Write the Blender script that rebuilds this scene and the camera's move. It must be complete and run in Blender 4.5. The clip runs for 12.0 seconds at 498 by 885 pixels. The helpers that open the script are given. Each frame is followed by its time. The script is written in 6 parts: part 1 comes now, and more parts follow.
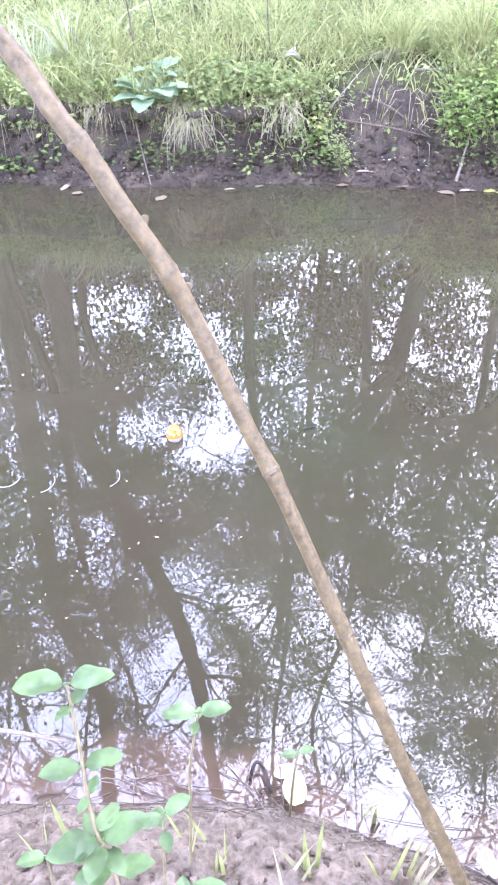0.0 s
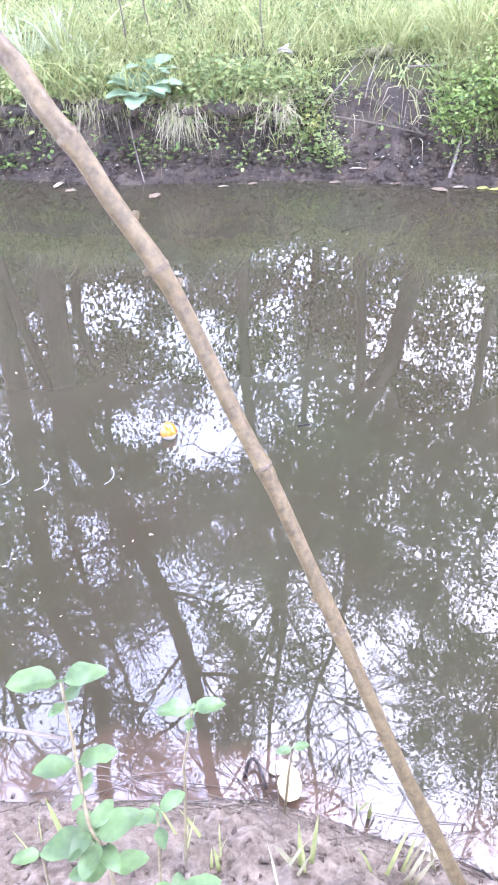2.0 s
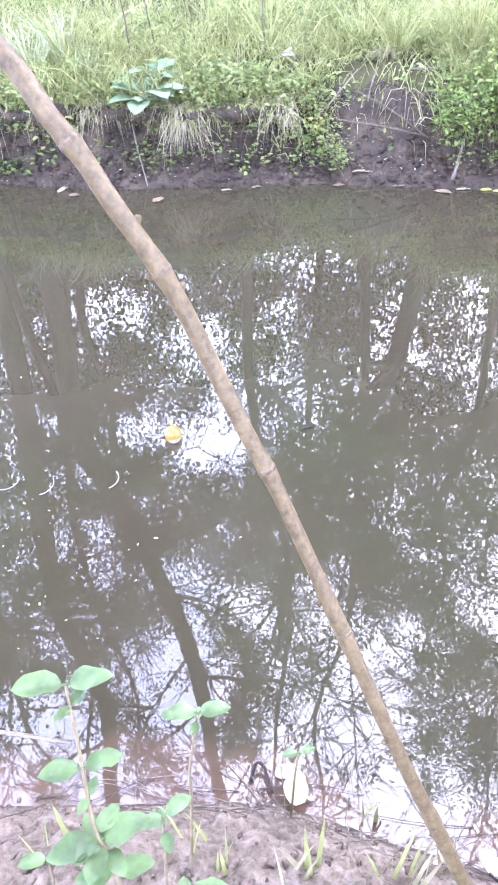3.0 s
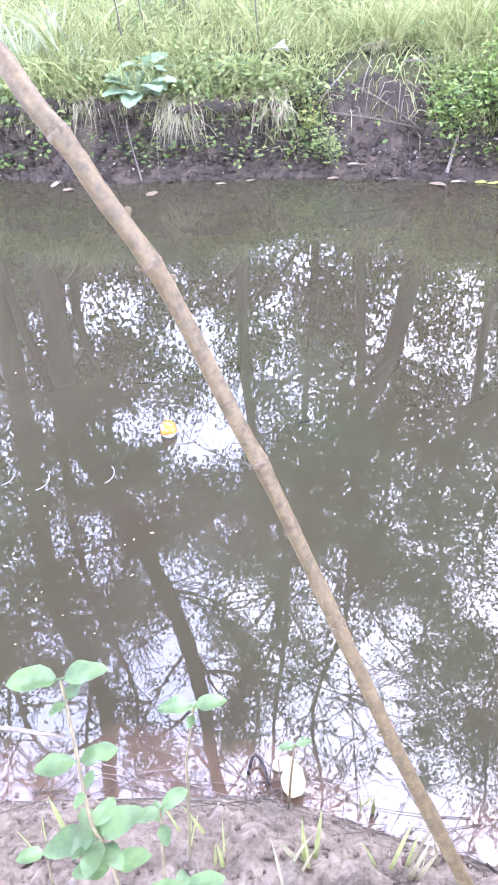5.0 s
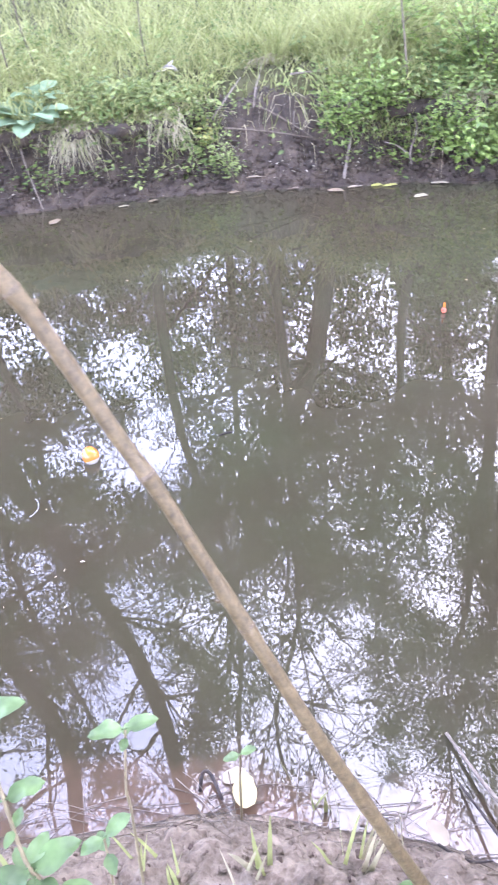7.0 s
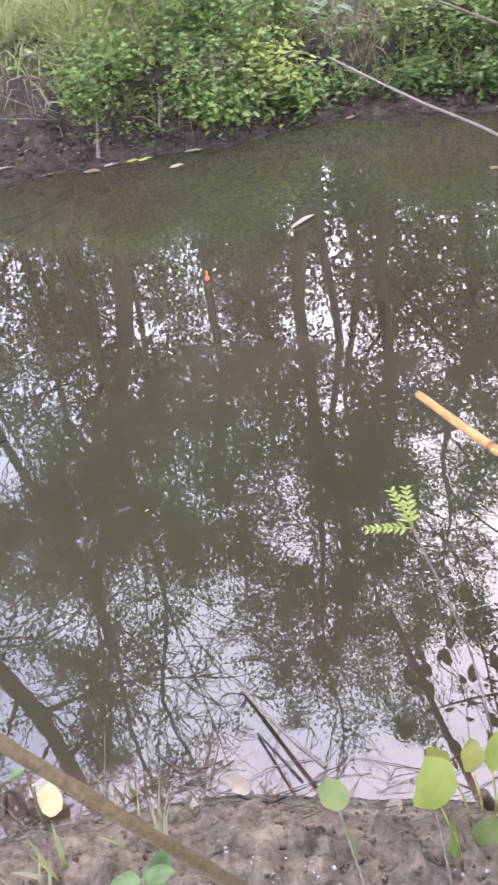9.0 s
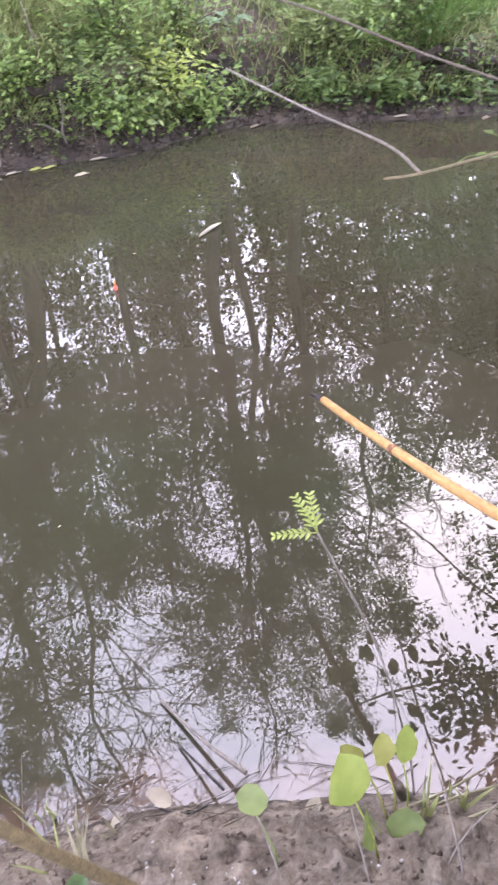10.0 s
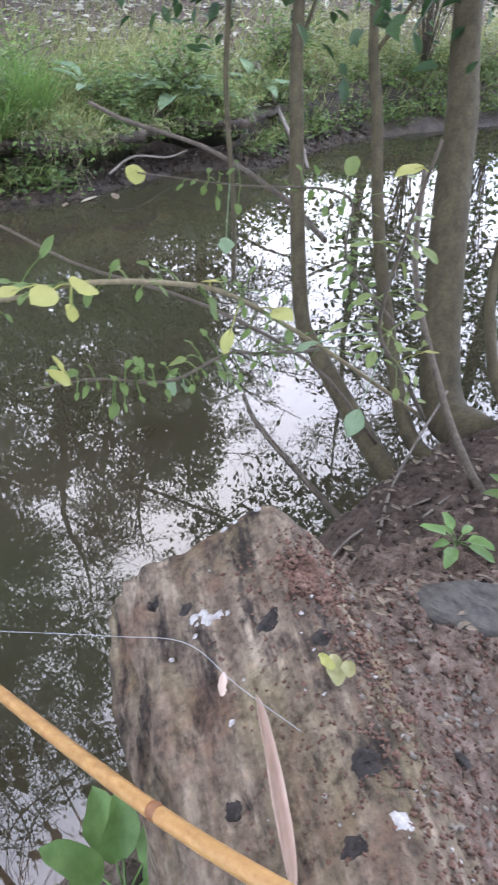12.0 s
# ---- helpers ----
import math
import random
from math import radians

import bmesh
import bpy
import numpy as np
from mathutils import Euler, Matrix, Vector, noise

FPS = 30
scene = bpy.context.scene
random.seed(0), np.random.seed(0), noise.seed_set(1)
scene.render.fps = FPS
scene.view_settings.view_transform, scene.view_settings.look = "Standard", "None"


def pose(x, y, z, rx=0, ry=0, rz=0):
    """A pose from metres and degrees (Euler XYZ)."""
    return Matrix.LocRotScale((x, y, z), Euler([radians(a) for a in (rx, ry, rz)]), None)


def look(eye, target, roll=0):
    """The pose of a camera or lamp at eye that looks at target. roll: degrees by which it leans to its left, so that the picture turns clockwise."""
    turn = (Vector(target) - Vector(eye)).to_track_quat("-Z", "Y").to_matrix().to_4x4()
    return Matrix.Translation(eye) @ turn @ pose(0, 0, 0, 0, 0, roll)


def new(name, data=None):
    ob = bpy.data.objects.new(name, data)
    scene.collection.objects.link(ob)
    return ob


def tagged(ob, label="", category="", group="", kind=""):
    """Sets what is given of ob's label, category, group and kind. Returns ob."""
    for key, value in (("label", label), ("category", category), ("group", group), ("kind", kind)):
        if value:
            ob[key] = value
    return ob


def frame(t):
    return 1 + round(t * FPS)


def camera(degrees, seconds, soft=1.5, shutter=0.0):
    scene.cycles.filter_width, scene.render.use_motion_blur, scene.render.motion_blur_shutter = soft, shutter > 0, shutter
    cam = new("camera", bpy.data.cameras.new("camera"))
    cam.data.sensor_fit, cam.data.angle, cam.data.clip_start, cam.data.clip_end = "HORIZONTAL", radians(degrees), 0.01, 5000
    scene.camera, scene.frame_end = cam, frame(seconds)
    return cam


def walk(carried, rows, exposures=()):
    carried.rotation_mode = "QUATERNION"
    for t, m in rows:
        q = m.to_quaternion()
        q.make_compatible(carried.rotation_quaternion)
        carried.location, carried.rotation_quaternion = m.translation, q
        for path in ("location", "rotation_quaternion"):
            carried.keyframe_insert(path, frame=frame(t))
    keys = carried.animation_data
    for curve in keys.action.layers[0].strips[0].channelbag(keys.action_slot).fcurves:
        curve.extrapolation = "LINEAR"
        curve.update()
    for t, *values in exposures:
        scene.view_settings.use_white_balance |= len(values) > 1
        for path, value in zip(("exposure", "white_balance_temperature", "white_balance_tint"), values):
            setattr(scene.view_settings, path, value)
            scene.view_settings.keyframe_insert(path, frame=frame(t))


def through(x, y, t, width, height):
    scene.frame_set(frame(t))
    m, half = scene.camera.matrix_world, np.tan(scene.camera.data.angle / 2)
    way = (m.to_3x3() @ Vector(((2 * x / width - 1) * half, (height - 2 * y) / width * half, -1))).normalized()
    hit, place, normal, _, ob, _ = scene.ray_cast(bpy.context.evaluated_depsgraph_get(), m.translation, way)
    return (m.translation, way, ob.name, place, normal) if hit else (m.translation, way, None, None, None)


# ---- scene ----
from mathutils.bvhtree import BVHTree

cam = camera(37.6, 12.0, soft=2.1, shutter=0.35)
PATH = [
    (0, (-0.005, 0.005, 1.375), (-0.007, 1.568, 0.128), -0.5),
    (0.5, (-0.005, 0.004, 1.376), (0.016, 1.568, 0.129), 0.0),
    (1, (-0.003, 0.004, 1.373), (-0.003, 1.556, 0.111), -0.8),
    (1.5, (-0.003, 0.003, 1.375), (0.006, 1.562, 0.122), -0.4),
    (2, (-0.003, 0.004, 1.374), (0.009, 1.563, 0.122), -0.4),
    (2.5, (-0.003, 0.004, 1.374), (0.006, 1.57, 0.13), -0.5),
    (3, (-0.002, 0.004, 1.374), (-0.003, 1.569, 0.128), -1.0),
    (5, (0.001, 0.004, 1.372), (0.009, 1.559, 0.115), -1.2),
    (5.5, (0.0, 0.004, 1.372), (0.013, 1.563, 0.118), -1.0),
    (6, (0.001, 0.004, 1.372), (0.018, 1.564, 0.122), -1.1),
    (6.5, (0.007, 0.001, 1.373), (0.078, 1.573, 0.139), -1.1),
    (6.7, (0.014, -0.003, 1.372), (0.133, 1.574, 0.148), -1.9),
    (8.3, (0.192, -0.036, 1.383), (0.556, 1.413, 0.054), -6.4),
    (8.5, (0.192, -0.033, 1.375), (0.609, 1.389, 0.032), -5.1),
    (9, (0.246, -0.066, 1.382), (0.801, 1.343, 0.075), -5.5),
    (9.5, (0.266, -0.083, 1.381), (0.912, 1.251, 0.039), -4.4),
    (10, (0.271, -0.081, 1.394), (1.016, 1.237, 0.086), -2.6),
    (10.5, (0.423, -0.163, 1.512), (1.36, 1.062, 0.239), -1.0),
    (11, (0.523, -0.233, 1.548), (1.652, 0.826, 0.281), 2.6),
    (11.5, (0.573, -0.314, 1.586), (1.835, 0.625, 0.35), 3.7),
    (12, (0.604, -0.378, 1.616), (1.948, 0.476, 0.407), 3.4),
]
EXPOSURES = [(0.0, 3.92, 6270, 25), (6.4, 3.92, 6270, 25), (6.8, 3.81, 6320, 25), (8.3, 3.03, 6950, 24), (9.0, 3.03, 7080, 22), (10.0, 3.05, 7060, 23), (10.5, 2.88, 7020, 23), (11.0, 2.55, 6950, 19), (12.0, 2.39, 6770, 11)]
walk(cam, [(t, look(eye, target, roll)) for t, eye, target, roll in PATH], EXPOSURES)

# ---- light: a bright hazy overcast sky ----
SUN_UP, SUN_ROUND = radians(46), radians(50)
world = bpy.data.worlds.new("overcast_sky")
world.use_nodes = True
scene.world = world
sky = world.node_tree.nodes.new("ShaderNodeTexSky")
sky.sky_type, sky.sun_disc = "NISHITA", False
sky.sun_elevation, sky.sun_rotation = SUN_UP, SUN_ROUND
sky.air_density, sky.dust_density, sky.ozone_density = 1.0, 1.6, 1.0
back = world.node_tree.nodes["Background"]
back.inputs["Strength"].default_value = 0.15
veil = world.node_tree.nodes.new("ShaderNodeMix")
veil.data_type = "RGBA"
veil.inputs[0].default_value = 0.62
veil.inputs[7].default_value = (13.0, 14.9, 21.4, 1)
world.node_tree.links.new(sky.outputs["Color"], veil.inputs[6])
world.node_tree.links.new(veil.outputs[2], back.inputs["Color"])
lamp = bpy.data.lights.new("sun", "SUN")
lamp.energy, lamp.angle, lamp.color = 0.5, radians(70), (1.0, 0.98, 0.96)
sun = new("sun", lamp)
toward = Vector((math.sin(SUN_ROUND) * math.cos(SUN_UP), math.cos(SUN_ROUND) * math.cos(SUN_UP), math.sin(SUN_UP)))
sun.matrix_world = look(toward * 60, (0, 0, 0))


# ---- materials ----
def nodes_of(name):
    m = bpy.data.materials.new(name)
    m.use_nodes = True
    t = m.node_tree
    return m, t, t.nodes["Principled BSDF"]


def ramp(t, source, stops):
    r = t.nodes.new("ShaderNodeValToRGB")
    while len(r.color_ramp.elements) < len(stops):
        r.color_ramp.elements.new(0.5)
    for e, (at, c) in zip(r.color_ramp.elements, stops):
        e.position, e.color = at, (*c, 1)
    t.links.new(source, r.inputs["Fac"])
    return r.outputs["Color"]


def noise_at(t, scale, detail=4.0, rough=0.55, stretch=None, where="Object", turn=0.0):
    c = t.nodes.new("ShaderNodeTexCoord")
    n = t.nodes.new("ShaderNodeTexNoise")
    n.inputs["Scale"].default_value, n.inputs["Detail"].default_value, n.inputs["Roughness"].default_value = scale, detail, rough
    src = c.outputs[where]
    if stretch:
        mp = t.nodes.new("ShaderNodeMapping")
        mp.vector_type = "TEXTURE"
        mp.inputs["Scale"].default_value = [1 / q for q in stretch]
        mp.inputs["Rotation"].default_value = (0, 0, turn)
        t.links.new(src, mp.inputs["Vector"])
        src = mp.outputs["Vector"]
    t.links.new(src, n.inputs["Vector"])
    return n.outputs["Fac"]


def mixed(t, a, b, fac, kind="MIX"):
    m = t.nodes.new("ShaderNodeMix")
    m.data_type, m.blend_type = "RGBA", kind
    for socket, value in ((m.inputs[6], a), (m.inputs[7], b), (m.inputs[0], fac)):
        if isinstance(value, (int, float)):
            socket.default_value = value
        elif isinstance(value, tuple):
            socket.default_value = (*value, 1)
        else:
            t.links.new(value, socket)
    return m.outputs[2]


def bump(t, bsdf, height, strength, distance):
    b = t.nodes.new("ShaderNodeBump")
    b.inputs["Strength"].default_value, b.inputs["Distance"].default_value = strength, distance
    t.links.new(height, b.inputs["Height"])
    t.links.new(b.outputs["Normal"], bsdf.inputs["Normal"])


def earth(name, dark, mid, light, rough=0.9, fine=60.0, coarse=7.0, depth=0.01, gloss=0.3):
    m, t, b = nodes_of(name)
    big = noise_at(t, coarse, 5)
    small = noise_at(t, fine, 6, 0.65)
    col = mixed(t, ramp(t, big, [(0.3, dark), (0.52, mid), (0.72, light)]), ramp(t, small, [(0.3, dark), (0.7, light)]), 0.4)
    t.links.new(col, b.inputs["Base Color"])
    b.inputs["Roughness"].default_value = rough
    b.inputs["Specular IOR Level"].default_value = gloss
    bump(t, b, small, 0.7, depth)
    return m


def leafy(name, dark, light, rough=0.55, through=0.35, spots=0.0):
    """Leaf colour that varies from leaf to leaf, and lets some light through."""
    m, t, b = nodes_of(name)
    g = t.nodes.new("ShaderNodeNewGeometry")
    isl = g.outputs["Random Per Island"]
    mid = tuple((a + c) / 2 for a, c in zip(dark, light))
    col = ramp(t, isl, [(0.0, dark), (0.5, mid), (1.0, light)])
    patch = noise_at(t, 30.0, 3)
    col = mixed(t, col, ramp(t, patch, [(0.35, tuple(c * 0.7 for c in dark)), (0.65, light)]), 0.25 + spots)
    t.links.new(col, b.inputs["Base Color"])
    b.inputs["Roughness"].default_value = rough
    b.inputs["Specular IOR Level"].default_value = 0.35
    tr = t.nodes.new("ShaderNodeBsdfTranslucent")
    t.links.new(col, tr.inputs["Color"])
    mx = t.nodes.new("ShaderNodeMixShader")
    mx.inputs[0].default_value = through
    t.links.new(b.outputs[0], mx.inputs[1])
    t.links.new(tr.outputs[0], mx.inputs[2])
    t.links.new(mx.outputs[0], t.nodes["Material Output"].inputs["Surface"])
    return m


def bark(name, dark, light, grain=(14, 14, 2.5), rough=0.85, depth=0.004, fine=90.0):
    m, t, b = nodes_of(name)
    long = noise_at(t, 6.0, 6, 0.6, grain)
    spot = noise_at(t, fine, 3)
    mid = tuple((a + c) / 2 for a, c in zip(dark, light))
    col = mixed(t, ramp(t, long, [(0.3, dark), (0.5, mid), (0.7, light)]), ramp(t, spot, [(0.35, dark), (0.7, light)]), 0.35)
    t.links.new(col, b.inputs["Base Color"])
    b.inputs["Roughness"].default_value = rough
    b.inputs["Specular IOR Level"].default_value = 0.3
    bump(t, b, long, 0.6, depth)
    return m


def murky():
    """Turbid creek water: brown clouds of silt, an olive tint, a faint ripple."""
    m, t, b = nodes_of("murky_water")
    silt = ramp(t, noise_at(t, 1.3, 3), [(0.35, (0.0238, 0.0194, 0.0112)), (0.65, (0.0316, 0.0268, 0.0162))])
    # olive patches put into the colour, standing in for green bank reflections
    olive_tint = ramp(t, noise_at(t, 0.8, 4, 0.6), [(0.42, (0, 0, 0)), (0.66, (0.8, 0.8, 0.8))])
    col = mixed(t, silt, (0.0255, 0.028, 0.014), olive_tint)
    at = t.nodes.new("ShaderNodeTexCoord")
    xyz = t.nodes.new("ShaderNodeSeparateXYZ")
    t.links.new(at.outputs["Object"], xyz.inputs[0])
    east = t.nodes.new("ShaderNodeMath")
    east.operation, east.inputs[1].default_value = "MAXIMUM", 0.05
    t.links.new(xyz.outputs["X"], east.inputs[0])
    shore = t.nodes.new("ShaderNodeMath")
    shore.operation, shore.inputs[1].default_value = "MULTIPLY_ADD", 0.45
    t.links.new(east.outputs[0], shore.inputs[0])
    t.links.new(xyz.outputs["Y"], shore.inputs[2])
    cloud = t.nodes.new("ShaderNodeMath")
    cloud.operation, cloud.inputs[1].default_value = "MULTIPLY_ADD", 0.35
    t.links.new(noise_at(t, 6.0, 3), cloud.inputs[0])
    t.links.new(shore.outputs[0], cloud.inputs[2])
    shallow = ramp(t, cloud.outputs[0], [(0.84, (0.75, 0.75, 0.75)), (0.99, (0, 0, 0))])
    col = mixed(t, col, (0.085, 0.052, 0.034), shallow)
    t.links.new(col, b.inputs["Base Color"])
    b.inputs["Roughness"].default_value = 0.013
    b.inputs["IOR"].default_value = 1.42
    bump(t, b, noise_at(t, 4.0, 3, 0.5, (1, 1.6, 1)), 0.014, 0.02)
    return m


WATER = murky()
MUD = earth("wet_mud", (0.005, 0.0035, 0.0024), (0.024, 0.0165, 0.0098), (0.085, 0.062, 0.04), 0.5, 60, 9, 0.025, 0.25)
SOIL = earth("trodden_soil", (0.036, 0.0275, 0.02), (0.132, 0.105, 0.078), (0.265, 0.216, 0.165), 0.95, 85, 20, 0.02, 0.15)
TURF = earth("grassy_soil", (0.015, 0.016, 0.007), (0.034, 0.035, 0.014), (0.065, 0.063, 0.027), 0.95, 40, 4, 0.01, 0.2)
MULCH = earth("rotten_wood_mulch", (0.022, 0.014, 0.01), (0.1, 0.068, 0.05), (0.25, 0.19, 0.15), 0.95, 150, 28, 0.012, 0.15)
LITTER = earth("leaf_litter_soil", (0.025, 0.018, 0.014), (0.062, 0.044, 0.034), (0.13, 0.095, 0.074), 0.95, 60, 12, 0.02, 0.15)
GRASS = leafy("grass_blades", (0.1, 0.125, 0.0324), (0.335, 0.35, 0.145))
GRASS_GREEN = leafy("green_grass", (0.06, 0.12, 0.0259), (0.17, 0.27, 0.0666))
FRESH = leafy("fresh_leaves", (0.085, 0.17, 0.0444), (0.18, 0.28, 0.0851), spots=0.15)
GRASS_DRY = leafy("dry_grass", (0.14, 0.12, 0.065), (0.36, 0.33, 0.21))
PALE_GRASS = leafy("pale_grass", (0.16, 0.2, 0.09), (0.34, 0.37, 0.22))
WEED = leafy("weed_leaves", (0.0376, 0.0686, 0.0149), (0.216, 0.26, 0.0829))
NETTLE = leafy("nettle_leaves", (0.0274, 0.059, 0.0111), (0.186, 0.263, 0.0592))
WEED_DARK = leafy("dark_weed_leaves", (0.028, 0.058, 0.0133), (0.135, 0.195, 0.0488))
DOCK = leafy("dock_leaves", (0.09, 0.155, 0.078), (0.22, 0.295, 0.165), rough=0.7)
YOUNG = leafy("young_leaves", (0.022, 0.052, 0.011), (0.112, 0.178, 0.066), rough=0.42, through=0.28, spots=0.4)
YELLOW = leafy("yellowing_leaves", (0.22, 0.23, 0.05), (0.36, 0.35, 0.11))
PALE = leafy("pale_fallen_leaves", (0.18, 0.145, 0.095), (0.33, 0.285, 0.21), through=0.15)
DEAD = leafy("dead_leaves", (0.06, 0.042, 0.027), (0.19, 0.145, 0.095), through=0.1)
CROWN = leafy("tree_leaves", (0.042, 0.074, 0.0148), (0.1, 0.145, 0.0311), through=0.25)
TREE_BARK = bark("tree_bark", (0.042, 0.037, 0.027), (0.125, 0.108, 0.078))
SAPLING_BARK = bark("sapling_bark", (0.024, 0.019, 0.009), (0.082, 0.066, 0.032), (6, 6, 2), fine=140)
GREEN_STEM = bark("green_stem", (0.075, 0.062, 0.032), (0.19, 0.155, 0.085))
POLE_BARK = bark("pole_bark", (0.034, 0.0245, 0.0105), (0.13, 0.096, 0.045), (16, 16, 16), 0.55, 0.002, 300)
POLE_SCAR = bark("pole_scar", (0.045, 0.033, 0.019), (0.135, 0.103, 0.062), (20, 20, 20), 0.7, 0.001, 300)
TWIG = bark("twig_bark", (0.036, 0.028, 0.019), (0.105, 0.084, 0.058))
PALE_TWIG = bark("pale_twig", (0.075, 0.062, 0.048), (0.19, 0.163, 0.13))


def rotten():
    """Soft rotten wood: streaks along the log, greenish film, red-brown crumble and dark pits."""
    m, t, b = nodes_of("rotten_wood")
    streak = noise_at(t, 5.0, 7, 0.65, (7, 0.9, 5), turn=radians(-41))
    crumb = noise_at(t, 55.0, 6, 0.7)
    patch = noise_at(t, 7.0, 4, 0.6)
    film = noise_at(t, 4.3, 5, 0.6, (1.8, 0.6, 1.5), turn=radians(-41))
    pit = noise_at(t, 17.0, 5, 0.7, (1.5, 0.5, 1.5), turn=radians(-41))
    col = ramp(t, streak, [(0.28, (0.03, 0.021, 0.014)), (0.42, (0.088, 0.065, 0.045)), (0.55, (0.145, 0.112, 0.079)), (0.7, (0.25, 0.2, 0.145))])
    col = mixed(t, col, (0.09, 0.05, 0.031), ramp(t, patch, [(0.5, (0, 0, 0)), (0.62, (0.7, 0.7, 0.7))]))
    col = mixed(t, col, (0.16, 0.138, 0.062), ramp(t, film, [(0.5, (0, 0, 0)), (0.66, (0.42, 0.42, 0.42))]))
    # rot pits are dark wood, blackened further in colour for the log's shadows
    col = mixed(t, col, (0.016, 0.012, 0.01), ramp(t, pit, [(0.36, (0.95, 0.95, 0.95)), (0.5, (0, 0, 0))]))
    col = mixed(t, col, ramp(t, crumb, [(0.3, (0.22, 0.2, 0.18)), (0.5, (1, 1, 1)), (0.72, (1.7, 1.62, 1.55))]), 0.8, "MULTIPLY")
    t.links.new(col, b.inputs["Base Color"])
    b.inputs["Roughness"].default_value = 0.92
    b.inputs["Specular IOR Level"].default_value = 0.2
    bump(t, b, mixed(t, mixed(t, crumb, streak, 0.5), pit, 0.35), 1.0, 0.016)
    return m


LOG = rotten()
CANE = bark("bamboo_cane", (0.22, 0.108, 0.034), (0.4, 0.235, 0.088), (20, 1.5, 20), 0.4, 0.0008)
JOINT = bark("bamboo_joint", (0.1, 0.04, 0.018), (0.22, 0.1, 0.042), (8, 8, 8), 0.5, 0.0008)
KNOT = bark("rotten_knot", (0.01, 0.0082, 0.007), (0.05, 0.042, 0.036), (8, 8, 8), 0.95, 0.01)
STONE = bark("grey_stone", (0.024, 0.021, 0.017), (0.1, 0.09, 0.075), (12, 4, 12), 0.9, 0.01)
CHALK = bark("white_crumbs", (0.2, 0.185, 0.165), (0.43, 0.405, 0.375), (25, 25, 25), 0.9, 0.004)
CREAM = leafy("cream_leaf", (0.4, 0.34, 0.15), (0.48, 0.42, 0.22), through=0.15)
SPRIG = leafy("sprig_leaves", (0.15, 0.21, 0.0333), (0.3, 0.34, 0.0888))
EVERGREEN = leafy("evergreen_leaves", (0.014, 0.034, 0.011), (0.05, 0.095, 0.03), rough=0.4)


def plain(name, colour, rough=0.4):
    m, t, b = nodes_of(name)
    col = ramp(t, noise_at(t, 40.0, 3), [(0.3, tuple(c * 0.85 for c in colour)), (0.7, colour)])
    t.links.new(col, b.inputs["Base Color"])
    b.inputs["Roughness"].default_value = rough
    return m


ORANGE = plain("orange_plastic", (0.42, 0.13, 0.015), 0.25)
WHITE = plain("white_plastic", (0.33, 0.3, 0.24), 0.25)
RED = plain("red_plastic", (0.45, 0.06, 0.03))
LINE = plain("nylon_line", (0.3, 0.3, 0.29))


# ---- building blocks ----
class Geo:
    """Vertices and faces gathered for one mesh."""

    def __init__(self):
        self.v, self.f, self.m, self.many = [], [], [], []

    def add(self, v, f, slot=0):
        k = len(self.v)
        self.v.extend(map(tuple, v))
        self.f.extend(tuple(i + k for i in q) for q in f)
        self.m.extend([slot] * len(f))
        return self

    def repeat(self, v, faces):
        """Many alike pieces at once: v holds the points of each piece, faces the faces of one."""
        n, k = v.shape[:2]
        loops = np.concatenate([np.array(q) for q in faces])
        starts = np.cumsum([0] + [len(q) for q in faces[:-1]])
        step = np.arange(n)[:, None]
        self.many.append((v.reshape(-1, 3), (loops + step * k).ravel(), (starts + step * len(loops)).ravel()))
        return self


def fill(me, many):
    v, loops, starts, nv, nl = [], [], [], 0, 0
    for a, b, c in many:
        v.append(a)
        loops.append(b + nv)
        starts.append(c + nl)
        nv, nl = nv + len(a), nl + len(b)
    v, loops, starts = np.concatenate(v), np.concatenate(loops), np.concatenate(starts)
    me.vertices.add(nv)
    me.vertices.foreach_set("co", v.astype(np.float32).ravel())
    me.loops.add(nl)
    me.loops.foreach_set("vertex_index", loops.astype(np.int32))
    me.polygons.add(len(starts))
    me.polygons.foreach_set("loop_start", starts.astype(np.int32))
    me.update(calc_edges=True)


def made(name, geo, mats, parent=None, label="", smooth=True):
    me = bpy.data.meshes.new(name)
    if geo.many:
        fill(me, geo.many)
    else:
        me.from_pydata(geo.v, [], geo.f)
    mats = mats if isinstance(mats, (list, tuple)) else [mats]
    for m in mats:
        me.materials.append(m)
    if len(mats) > 1:
        me.polygons.foreach_set("material_index", geo.m)
    me.polygons.foreach_set("use_smooth", [smooth] * len(me.polygons))
    me.update()
    ob = new(name, me)
    if parent:
        ob.parent = parent
    if label:
        tagged(ob, label)
    return ob


def thing(name, place, label, category, group="", kind=""):
    ob = new(name)
    ob.location = place
    ob.empty_display_size = 0.1
    bpy.context.view_layer.update()
    return tagged(ob, label, category, group, kind)


def part(name, geo, mat, parent, label="", smooth=True):
    """A mesh under a thing; its points are given in the world."""
    o = parent.matrix_world.translation if parent.parent is None else parent.parent.matrix_world.translation
    if parent.parent is not None:
        o = o + parent.location
    geo.v = [(x - o.x, y - o.y, z - o.z) for x, y, z in geo.v]
    geo.many = [(v - np.array(o), loops, starts) for v, loops, starts in geo.many]
    return made(name, geo, mat, parent, label, smooth)


